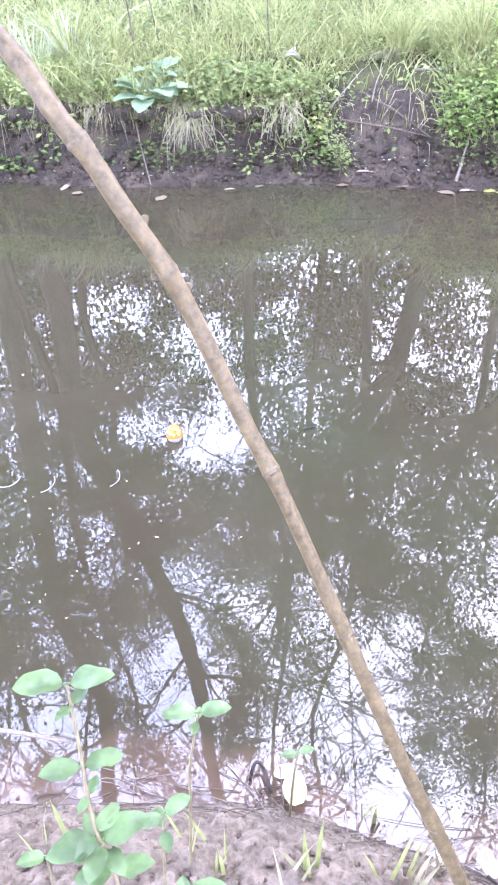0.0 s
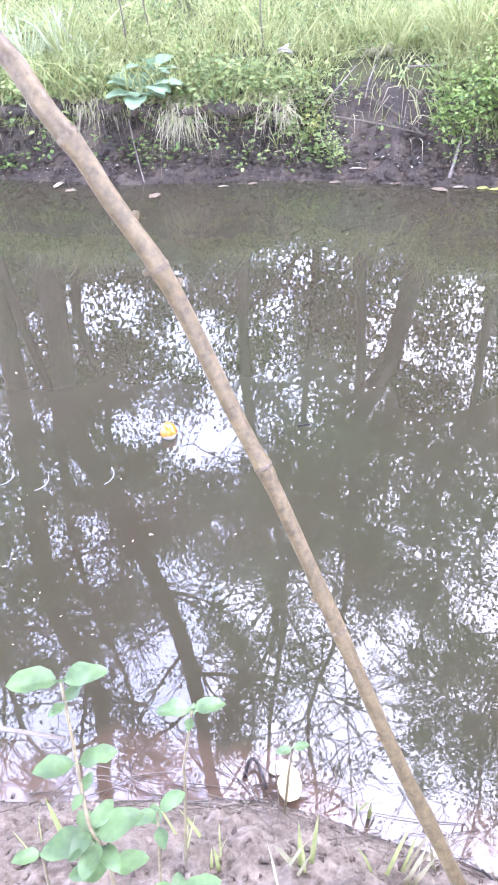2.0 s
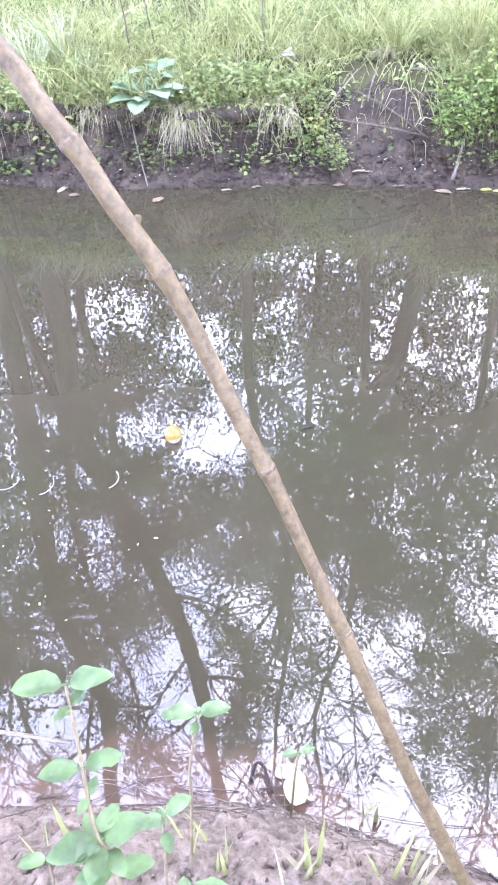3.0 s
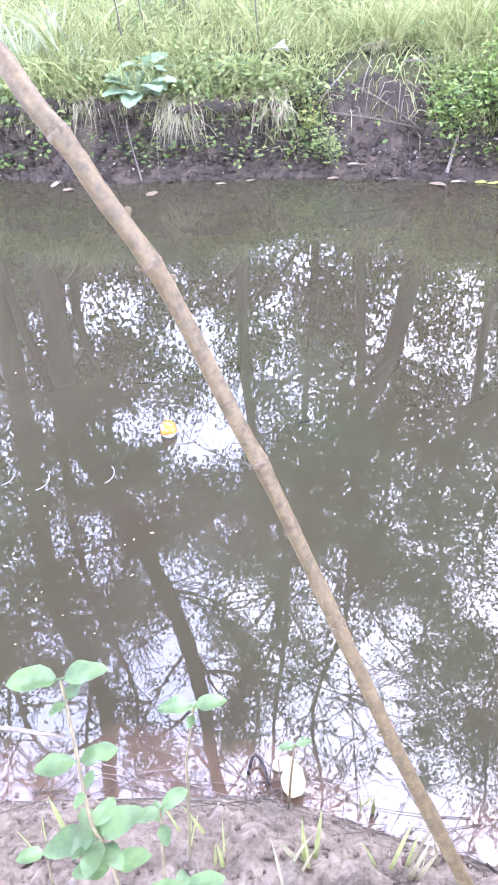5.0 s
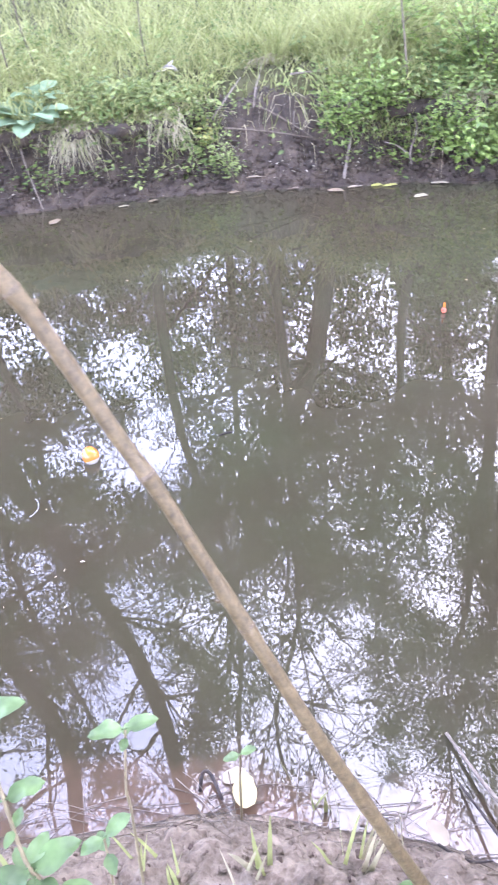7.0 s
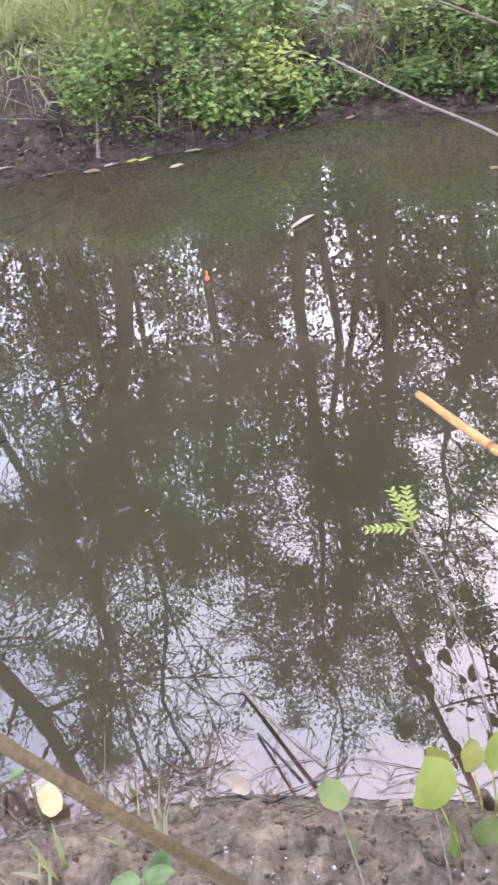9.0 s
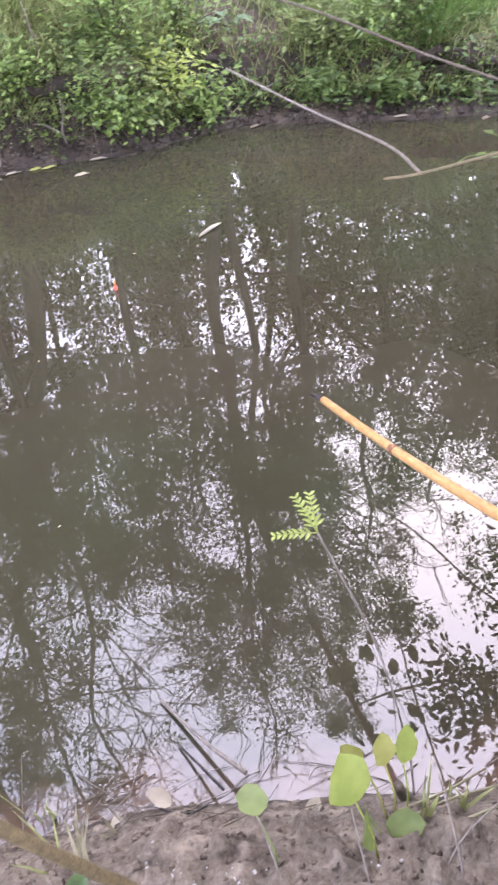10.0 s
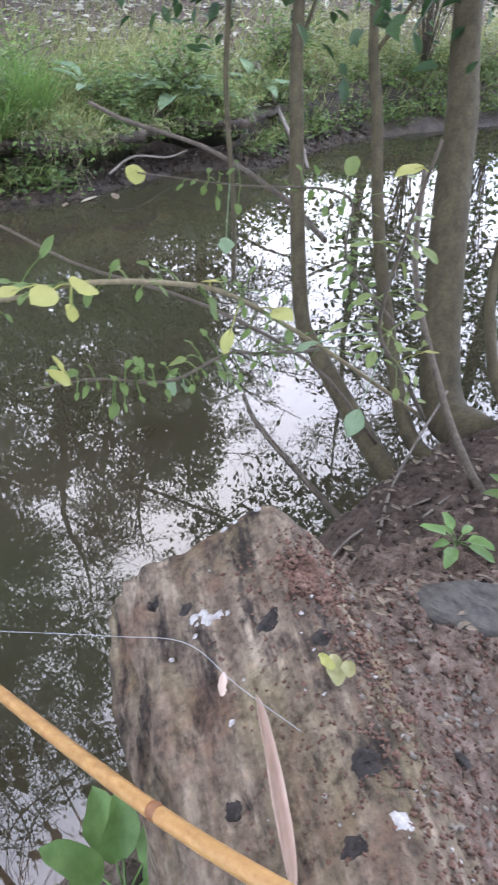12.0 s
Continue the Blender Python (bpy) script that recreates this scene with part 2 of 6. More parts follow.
def along(points, n):
    """A smooth run of n points through those given (Catmull-Rom)."""
    p = [Vector(q) for q in points]
    p = [2 * p[0] - p[1]] + p + [2 * p[-1] - p[-2]]
    out = []
    for i in range(n):
        s = i / (n - 1) * (len(p) - 3)
        k = min(int(s), len(p) - 4)
        u = s - k
        a, b, c, d = p[k:k + 4]
        out.append(0.5 * ((2 * b) + (c - a) * u + (2 * a - 5 * b + 4 * c - d) * u * u + (3 * b - a - 3 * c + d) * u ** 3))
    return out


def tube(geo, points, radii, sides=6, slot=0, rough=0.0, rng=random):
    """A closed tube along points, with a radius at each (or first and last)."""
    p = [Vector(q) for q in points]
    n = len(p)
    if len(radii) != n:
        radii = [radii[0] + (radii[-1] - radii[0]) * i / (n - 1) for i in range(n)]
    side = None
    v, f = [], []
    for i in range(n):
        d = (p[min(i + 1, n - 1)] - p[max(i - 1, 0)]).normalized()
        if side is None:
            side = d.orthogonal().normalized()
        side = (side - d * side.dot(d)).normalized()
        up = d.cross(side)
        for k in range(sides):
            a = 2 * math.pi * k / sides
            r = radii[i] * (1 + (rng.uniform(-rough, rough) if rough else 0))
            v.append(p[i] + (side * math.cos(a) + up * math.sin(a)) * r)
        if i:
            for k in range(sides):
                j = (k + 1) % sides
                f.append(((i - 1) * sides + k, (i - 1) * sides + j, i * sides + j, i * sides + k))
    f.append(tuple(range(sides - 1, -1, -1)))
    f.append(tuple(range((n - 1) * sides, n * sides)))
    return geo.add(v, f, slot)


def unit(a):
    return a / np.maximum(np.linalg.norm(a, axis=1, keepdims=True), 1e-9)


def blades(geo, base, tip, width, sag, rng):
    """Grass: a bent, tapered strip from each base point to its tip."""
    n = len(base)
    d = tip - base
    flat = unit(np.cross(d, rng.normal(size=(n, 3))))
    w = (flat * width[:, None] / 2)
    mid = base + d * 0.55 + np.array([0, 0, 1.0]) * (np.linalg.norm(d, axis=1) * sag)[:, None]
    return geo.repeat(np.stack([base - w, base + w, mid - w * 0.75, mid + w * 0.75, tip], 1), [(0, 1, 3, 2), (2, 3, 4)])


def leaves(geo, base, way, up, length, width, fold=0.12, curl=0.15, simple=False):
    """Leaves with a folded midrib: arrays of base points, directions, upward sides, lengths and widths."""
    way = unit(way)
    side = unit(np.cross(way, up))
    up = np.cross(side, way)
    L, W = length[:, None], width[:, None]

    def at(s, a, h):
        return base + way * L * s + side * W * a + up * L * h
    if simple:
        return geo.repeat(np.stack([base, at(0.45, 0.5, 0), at(1, 0, -curl), at(0.45, -0.5, 0)], 1), [(0, 1, 2, 3)])
    rows = [base, at(0.3, 0.42, fold * 0.6), at(0.3, 0, -0.02), at(0.3, -0.42, fold * 0.6), at(0.65, 0.4, fold * 0.6 - curl * 0.4),
            at(0.65, 0, -0.02 - curl * 0.4), at(0.65, -0.4, fold * 0.6 - curl * 0.4), at(1, 0, -curl)]
    return geo.repeat(np.stack(rows, 1), [(0, 1, 2), (0, 2, 3), (1, 4, 5, 2), (2, 5, 6, 3), (4, 7, 5), (5, 7, 6)])


def one_leaf(geo, base, way, length, width, up=(0, 0, 1), curl=0.15, fold=0.1, slot=0, rows=7):
    """One larger leaf, oval, with a sunken midrib and a curled tip."""
    b, d, u = Vector(base), Vector(way).normalized(), Vector(up)
    s = d.cross(u).normalized()
    u = s.cross(d)
    v, f = [], []
    for i in range(rows + 1):
        x = i / rows
        w = width / 2 * math.sin(math.pi * min(1, x ** 0.85 * 0.975 + 0.025)) ** 0.6
        for a in (-1, -0.5, 0, 0.5, 1):
            q = b + d * length * x + s * w * a
            rumple = min(1, 2 * width / length) ** 2 * (0.09 * noise.noise(q * (2.2 / length)) + 0.05 * noise.noise(q * (5 / length)))
            v.append(q + s * w * a * 0.3 * noise.noise(q * (3 / length)) + u * length * (fold * abs(a) * (w / width) - curl * x * x + rumple * min(1, x * 3)))
    for i in range(rows):
        for k in range(4):
            q = i * 5 + k
            f.append((q, q + 1, q + 6, q + 5))
    return geo.add(v, f, slot)


# ---- the banks ----
FAR_X = (-60, -8, -1.4, -0.4, 0.5, 1.3, 1.75, 2.5, 2.85, 3.5, 3.85, 4.7, 5.2, 6.3, 7.5, 12, 60)
FAR_Y = (7, 4.6, 4.02, 3.92, 3.95, 3.83, 3.7, 3.76, 3.55, 3.16, 2.98, 2.92, 2.5, 2.4, 1.8, -1.5, -30)
NEAR_X = (-60, -8, -0.45, 0.05, 0.25, 0.42, 0.7, 0.88, 1.2, 1.6, 2.2, 2.8, 4, 12, 60)
NEAR_Y = (3, 1.2, 0.66, 0.65, 0.59, 0.52, 0.37, 0.25, 0.21, 0.2, 0.12, -0.3, -1.5, -6, -42)


def far_line(x):
    return np.interp(x, FAR_X, FAR_Y)


def near_line(x):
    return np.interp(x, NEAR_X, NEAR_Y)


def fbm(x, y, scale, seed, octaves=4):
    """Cheap smooth noise for whole arrays: summed sines with turned axes."""
    r = np.random.RandomState(seed)
    out, amp = np.zeros(np.broadcast(x, y).shape), 1.0
    for _ in range(octaves):
        for _ in range(3):
            a, ph = r.uniform(0, 6.283, 2)
            k = scale * r.uniform(0.7, 1.4)
            q = r.uniform(0, 6.283)
            out = out + amp * np.sin(k * (x * np.cos(a) + y * np.sin(a)) + ph + 1.3 * np.sin(k * 0.6 * (x * np.sin(q) - y * np.cos(q))))
        scale *= 2.1
        amp *= 0.52
    return out / 3.2


def smooth(x, a, b):
    u = np.clip((x - a) / (b - a), 0, 1)
    return u * u * (3 - 2 * u)


def height(x, y):
    """The ground's height over the water."""
    x, y = np.asarray(x, float), np.asarray(y, float)
    df = y - far_line(x) + 0.035 * fbm(x, y * 0, 5.0, 3)
    dn = near_line(x) - y + 0.015 * fbm(x, y * 0, 9.0, 4)
    low = smooth(x, 1.7, 2.6)
    prof = np.interp(df, (-2, -0.3, 0, 0.05, 0.16, 0.24, 0.34, 0.55, 1.2, 3, 10, 60), (-0.5, -0.2, -0.012, 0.02, 0.085, 0.22, 0.36, 0.47, 0.52, 0.56, 0.62, 0.8))
    flat = np.interp(df, (-2, -0.3, 0, 0.05, 0.2, 0.3, 0.36, 0.5, 0.9, 3, 10, 60), (-0.5, -0.2, -0.012, 0.03, 0.065, 0.1, 0.26, 0.35, 0.4, 0.5, 0.62, 0.8))
    far = prof * (1 - low) + flat * low
    far = far + np.where(df > 0, np.minimum(df, 0.12) / 0.12, 0) * (0.025 * fbm(x, y, 6.0, 1) + 0.024 * fbm(x, y, 22.0, 7, 3) + 0.014 * np.abs(fbm(x, y, 70.0, 9, 2)) + 0.011 * fbm(x, y, 150.0, 19, 2))
    mound = smooth(x, 1.0, 1.4) * (1 - smooth(x, 2.3, 3.5)) * smooth(y, -2.6, -1.0)
    near = np.interp(dn * (1 + 0.7 * mound), (-2, -0.3, 0, 0.04, 0.1, 0.17, 0.3, 0.6, 2, 60), (-0.5, -0.2, -0.01, 0.03, 0.1, 0.18, 0.21, 0.24, 0.3, 0.8))
    near = near * (1 + 1.7 * mound * (near > 0))
    close = smooth(x, -0.75, -0.6) * (1 - smooth(x, 2.1, 2.4)) * smooth(y, -0.6, -0.4)
    near = near + np.where(dn > 0, np.minimum(dn, 0.1) / 0.1, 0) * (0.013 * fbm(x, y, 14.0, 2, 2) + close * (0.028 * np.abs(fbm(x, y, 42.0, 5, 3)) + 0.008 * fbm(x, y, 120.0, 6, 2) + 0.009 * np.abs(fbm(x, y, 230.0, 16, 2))))
    # earth heaped along the log
    u, w = x - 1.29, y - 0.07
    side, run = 0.751 * u - 0.66 * w, -0.66 * u - 0.751 * w
    heap = np.exp(-((side - 0.12) / np.where(side > 0.12, 0.25, 0.06)) ** 2) * smooth(run, -0.02, 0.14) * (1 - smooth(run, 0.8, 1.2))
    near = np.where(dn > 0, near + np.maximum(0, 0.785 + 0.016 * fbm(x, y, 17.0, 8, 3) - near) * 0.97 * heap, near)
    return np.maximum(far, near)


def axis(marks):
    """Grid lines: runs of (start, step), ending at the last start."""
    out = []
    for (a, step), (b, _) in zip(marks, marks[1:]):
        out.append(np.arange(a, b - step * 0.5, step))
    return np.concatenate(out + [np.array([marks[-1][0]])])


def ground():
    gx = axis([(-60, 5), (-10, 1.0), (-2.4, 0.025), (-0.7, 0.014), (-0.45, 0.008), (1.0, 0.014), (2.3, 0.04), (5.5, 0.08), (9, 0.5), (14, 5), (60, 1)])
    gy = axis([(-60, 5), (-8, 0.5), (-1, 0.03), (-0.45, 0.014), (-0.05, 0.008), (0.7, 0.02), (0.8, 0.08), (2.3, 0.02), (4.7, 0.08), (8, 0.5), (14, 5), (70, 1)])
    X, Y = np.meshgrid(gx, gy)
    Z = height(X, Y)
    n, m = X.shape
    v = np.stack([X, Y, Z], -1).reshape(-1, 3)
    idx = np.arange(n * m).reshape(n, m)
    f = np.stack([idx[:-1, :-1], idx[:-1, 1:], idx[1:, 1:], idx[1:, :-1]], -1).reshape(-1, 4)
    c = v[f].mean(1)
    df = c[:, 1] - far_line(c[:, 0])
    wob = 0.06 * fbm(c[:, 0], c[:, 1], 7.0, 11)
    slot = np.where(df + wob > 0.36 + 0.06 * smooth(c[:, 0], 1.7, 2.6), 2, np.where(df > -1.2, 0, 1))
    slot = np.where((slot == 2) & (np.abs(c[:, 0] - 2.75 + wob) < 0.32) & (df < 1.9), 1, slot)
    beside = 0.751 * (c[:, 0] - 1.29) - 0.66 * (c[:, 1] - 0.07) + wob
    slot = np.where((slot == 1) & ((c[:, 0] > 1.25 + wob * 8) | ((beside > 0) & (c[:, 0] > 0.7) & (c[:, 1] > -1.2))), 3, slot)
    along_log = -0.66 * (c[:, 0] - 1.29) - 0.751 * (c[:, 1] - 0.07)
    slot = np.where((slot == 3) & (beside < 0.42 + wob * 2) & (along_log > -0.1 + wob) & (along_log < 1.3), 4, slot)
    slot = np.where((slot == 1) & (c[:, 2] < 0.01), 0, slot)
    slot = np.where((slot == 2) & (c[:, 0] + wob * 12 > 4.6) & (c[:, 0] < 16) & (df < 5), 3, slot)
    slot = np.where((slot == 1) & (c[:, 1] < -1.05 + np.where(np.abs(c[:, 0]) < 2.3, wob * 2, 0)), 3, slot)
    g = Geo()
    g.v, g.f, g.m = v.tolist(), f.tolist(), slot.tolist()
    return tagged(made("ground", g, [MUD, SOIL, TURF, LITTER, MULCH]), "creek banks of wet dark mud, trodden soil and grassy earth", "ground", kind="structure")


ground()
g = Geo().add([(-60, -60, 0), (60, -60, 0), (60, 70, 0), (-60, 70, 0)], [(0, 1, 2, 3)])
tagged(made("water", g, WATER), "still murky brown creek water mirroring trees and sky", "water", kind="structure")


LOOK_X, LOOK_Y = np.arange(-1.0, 2.8, 0.01), np.arange(-1.3, 0.9, 0.01)
LOOK_Z = height(*np.meshgrid(LOOK_X, LOOK_Y))


def near_z(x, y):
    """The near bank's height, looked up."""
    i = min(len(LOOK_X) - 2, max(0, int((x + 1.0) * 100)))
    j = min(len(LOOK_Y) - 2, max(0, int((y + 1.3) * 100)))
    u, w = (x - LOOK_X[i]) * 100, (y - LOOK_Y[j]) * 100
    z = LOOK_Z[j:j + 2, i:i + 2]
    return float((z[0, 0] * (1 - u) + z[0, 1] * u) * (1 - w) + (z[1, 0] * (1 - u) + z[1, 1] * u) * w)


# ---- trees ----
def tree(seed, place, tall, girth, lean=(0, 0), reach=2.6, full=1.0, low=0.25, toward=None, limbs=13, n=34, leaf=0.1, band=None, boughs=(), taper=0.86):
    """A tapered trunk, limbs that fork into twigs, and a crown of many small leaves."""
    r = random.Random(seed)
    x, y = place
    z = float(height(x, y)) - 0.05
    root = thing("tree", (x, y, z), "tall broadleaf tree with grey-brown bark and loose green crown", "tree", "bank trees")
    o = Vector((x, y, z))
    trunk = [o + Vector((lean[0] * s * tall + r.uniform(-0.22, 0.22) * (s > 0), lean[1] * s * tall + r.uniform(-0.22, 0.22) * (s > 0), s * tall)) for s in [i / 7 for i in range(8)]]
    line = along(trunk, 22)
    g = Geo()
    tube(g, line, [girth * (1.3 if i == 0 else 1) * (1 - taper * (i / 21) ** 1.1) for i in range(22)], 9, rough=0.05, rng=r)
    part("trunk", g, TREE_BARK, root)
    tips = []
    for k in range(limbs):
        s = low + (1 - low) * (k + r.random()) / limbs
        i = min(20, int(s * 21))
        a = line[i]
        bough = boughs[k] if k < len(boughs) else None
        turn = r.uniform(0, 6.283) if not toward or r.random() > 0.35 else toward + r.uniform(-0.7, 0.7)
        size = reach * (1.15 - 0.75 * s) * r.uniform(0.7, 1.2)
        out = Vector((math.cos(turn), math.sin(turn), 0))
        rise = r.uniform(0.05, 0.75)
        mid = a + out * size * 0.45 + Vector((0, 0, size * rise * 0.55))
        end = a + out * size + Vector((r.uniform(-0.3, 0.3), r.uniform(-0.3, 0.3), size * rise))
        if bough:
            s, way = bough[0] / tall, Vector(bough[1:])
            a = line[min(20, int(s * 21))]
            size, out = way.length, Vector((way.x, way.y, 0)).normalized()
            mid, end = a + way * 0.5 + Vector((0, 0, -0.12 * size)), a + way
        limb = along([a, mid, end], 8)
        r0 = girth * (1 - 0.93 * taper * s) * (0.45 if taper > 0.5 else 0.3)
        gl = tube(Geo(), limb, [r0, r0 * 0.25], 6)
        for q in range(r.randint(5, 8)):
            j = r.randint(2, 7)
            b = limb[j]
            d = (out * r.uniform(-0.1, 1) + Vector((r.uniform(-1, 1), r.uniform(-1, 1), r.uniform(-0.35, 0.8)))).normalized()
            ln = size * r.uniform(0.25, 0.5)
            e = b + d * ln
            m = b + d * ln * 0.5 + Vector((r.uniform(-0.1, 0.1), r.uniform(-0.1, 0.1), r.uniform(-0.05, 0.12)))
            tw = along([b, m, e], 5)
            tube(gl, tw, [r0 * 0.28 + 0.005, 0.005], 4)
            for w in range(r.randint(4, 6)):
                c = tw[r.randint(1, 4)]
                h = (d * 0.6 + Vector((r.uniform(-1, 1), r.uniform(-1, 1), r.uniform(-0.6, 0.7)))).normalized() * r.uniform(0.25, 0.6)
                tube(gl, [c, c + h * 0.5 + Vector((0, 0, 0.03)), c + h], [0.007, 0.003], 3)
                high = c.z - z + r.gauss(0, 0.35)
                if r.random() < (full if band[0] < high < band[1] else 0.02):
                    tips.append((c, h))
        part("limb", gl, TREE_BARK, root)
    rn = np.random.RandomState(seed)
    c = np.repeat(np.array([t[0] for t in tips]), n, 0)
    h = np.repeat(np.array([t[1] for t in tips]), n, 0)
    at = c + h * rn.uniform(0.1, 1.1, (len(c), 1)) + rn.normal(0, 0.1, (len(c), 3))
    way = h * 0.8 + rn.normal(0, 0.35, (len(c), 3)) + np.array([0, 0, -0.15])
    up = rn.normal(0, 0.5, (len(c), 3)) + np.array([0, 0, 1.0])
    ln = rn.uniform(0.6, 1.15, len(c)) * leaf
    g = Geo()
    leaves(g, at, way, up, ln, ln * 0.6, simple=True)
    tagged(part("crown", g, CROWN, root, smooth=False), kind="stuff")
    return root


def bearing(deg, dist):
    return (dist * math.sin(radians(deg)), dist * math.cos(radians(deg)))


SOUTH = radians(-90)
for seed, deg, dist, tall, girth, lean, reach, full, limbs, band, boughs in (
        (11, -22.0, 7.2, 12.0, 0.125, (0.1, -0.2), 2.0, 0.3, 12, (4.6, 7.0), ()),
        (12, -18.0, 7.0, 9.5, 0.12, (0.22, -0.2), 2.0, 0.25, 12, (4.8, 6.4), ((4.6, 1.7, -0.1, -0.95), (5.2, 0.9, -0.2, 0.3), (6.5, 2.2, -0.2, 0.5))),
        (13, -28.0, 8.5, 12.0, 0.15, (0.0, -0.03), 2.8, 0.95, 15, (3.5, 9.5), ()),
        (14, -13.5, 10.5, 12.5, 0.09, (0.0, -0.02), 2.6, 0.4, 15, (8.4, 10.6), ()),
        (15, 15.5, 7.8, 9.5, 0.13, (-0.22, -0.03), 2.8, 0.75, 15, (4.0, 7.0), ((3.0, -1.2, -0.2, 0.35),)),
        (16, 6.0, 11.0, 11.5, 0.085, (0.02, -0.02), 3.0, 0.95, 16, (6.2, 10.0), ()),
        (17, 20.0, 9.5, 11.0, 0.085, (0.0, -0.04), 2.6, 0.6, 15, (5.2, 9.6), ()),
        (18, 14.0, 13.0, 13.0, 0.085, (0.0, -0.02), 3.2, 1.0, 16, (7.6, 11.8), ()),
        (19, 29.0, 8.3, 10.5, 0.11, (0.02, -0.04), 2.4, 0.45, 14, (6.4, 9.6), ((4.6, 1.3, 0.0, 1.6), (4.8, -1.2, 0.0, 1.5))),
        (20, 36.0, 10.0, 11.5, 0.13, (0.0, -0.02), 2.6, 0.45, 15, (5.6, 10.4), ()),
        (21, 42.5, 11.5, 11.0, 0.13, (0.0, -0.02), 2.8, 0.55, 15, (4.6, 7.8), ()),
        (22, 50.0, 13.0, 11.0, 0.14, (0.0, 0.0), 3.0, 0.6, 15, (4.2, 9.2), ()),
        (23, -36.0, 8.0, 12.0, 0.15, (0.03, -0.03), 2.8, 0.9, 14, (3.0, 10.0), ()),
        (24, 0.5, 13.5, 12.5, 0.085, (0.0, -0.02), 3.0, 0.75, 16, (8.2, 11.8), ()),
        (25, 25.5, 14.0, 13.0, 0.15, (0.0, 0.0), 3.0, 0.6, 16, (7.2, 10.4), ()),
        (26, 32.5, 14.5, 13.0, 0.15, (0.0, 0.0), 3.2, 0.85, 16, (7.0, 12.0), ()),
        (27, 46.5, 16.0, 12.5, 0.16, (0.0, 0.0), 3.2, 0.9, 16, (4.6, 11.0), ()),
        (32, -15.0, 13.0, 14.0, 0.085, (0.0, 0.0), 3.0, 0.6, 15, (10.2, 13.0), ()),
        (33, 9.5, 15.0, 14.0, 0.085, (0.0, 0.0), 3.2, 0.95, 16, (9.2, 13.2), ()),
        (34, 55.0, 14.5, 10.5, 0.15, (-0.02, 0.0), 3.0, 0.95, 16, (3.0, 8.8), ()),
        (35, 68.0, 15.0, 10.0, 0.12, (0.0, 0.0), 2.6, 0.12, 13, (4.0, 9.0), ()),
        (36, 80.0, 12.0, 12.0, 0.14, (-0.04, 0.02), 2.8, 0.8, 14, (3.0, 10.0), ())):
    tree(seed, bearing(deg, dist), tall, girth, lean, reach, full, 0.24, SOUTH, limbs, 34, 0.068, band, boughs, 0.3 if seed < 13 else 0.86)
for seed, deg, dist, tall, lean in ((51, 1.0, 6.9, 10, (0.02, -0.24)), (52, 9.0, 7.4, 10, (-0.03, -0.26)), (53, 31.0, 7.8, 10, (-0.1, -0.2)), (54, -20.0, 7.6, 10, (0.12, -0.22))):
    tree(seed, bearing(deg, dist), tall, 0.06, lean, 2.6, 0.1, 0.4, SOUTH, 12, 22, 0.07, (5.0, 10.0))
# Unseen trees added behind and beside the camera to shade the near bank.
for seed, x, y in ((28, -3.0, -2.6), (29, 0.4, -3.4), (30, 3.6, -3.2), (31, -5.5, -0.8), (37, 7.0, -4.5), (38, -1.6, -6.0), (39, 2.6, -6.5), (40, -8.0, 1.0)):
    tree(seed, (x, y), 9.0, 0.16, (0, 0.04), 3.8, 1.0, 0.36, radians(90), 13, 26, 0.25, (0.0, 12.0))


def far_woods():
    """The undergrowth and woods that close the view beyond the trees."""
    rn = np.random.RandomState(3)
    n = 1500
    a = np.concatenate([rn.uniform(-60, 112, 1000), rn.uniform(-22, 57, 500)])
    d = rn.uniform(11, 26, n)
    d[1000:] = rn.uniform(12, 18, 500)
    top = np.interp(a, (-60, -24, -20, 24, 31, 36, 54, 58, 71, 75, 112), (30, 30, 26.8, 26.8, 27, 32, 33, 19, 18, 32, 32)) + rn.normal(0, 1.4, n)
    top += np.where(rn.uniform(0, 1, n) < 0.1, rn.uniform(0, 9, n), 0)
    top = np.where(np.abs(a - 30.3) < 1.1, 17, top)
    h = np.clip(rn.uniform(0.0, 1.08, n), 0, 1) * np.maximum(1.0, d * np.tan(np.radians(top)) - 2.2)
    a = np.radians(a)
    c = np.stack([d * np.sin(a), d * np.cos(a), 0.5 + h], 1)
    k = 80
    c = np.repeat(c, k, 0)
    at = c + rn.normal(0, 0.42, c.shape)
    at[:, 2] = np.maximum(at[:, 2], 0.55)
    ln = rn.uniform(0.06, 0.14, len(at))
    g = leaves(Geo(), at, rn.normal(0, 1, at.shape), rn.normal(0, 0.6, at.shape) + np.array([0, 0, 1.0]), ln, ln * 0.7, simple=True)
    return tagged(made("far_woods", g, CROWN, smooth=False), "dense green woodland undergrowth beyond the meadow", "woods", kind="stuff")


far_woods()


def hill(u, v, at_u, at_v, wide, high):
    return np.exp(-((u - at_u) / wide) ** 2 - ((v - at_v) / high) ** 2)


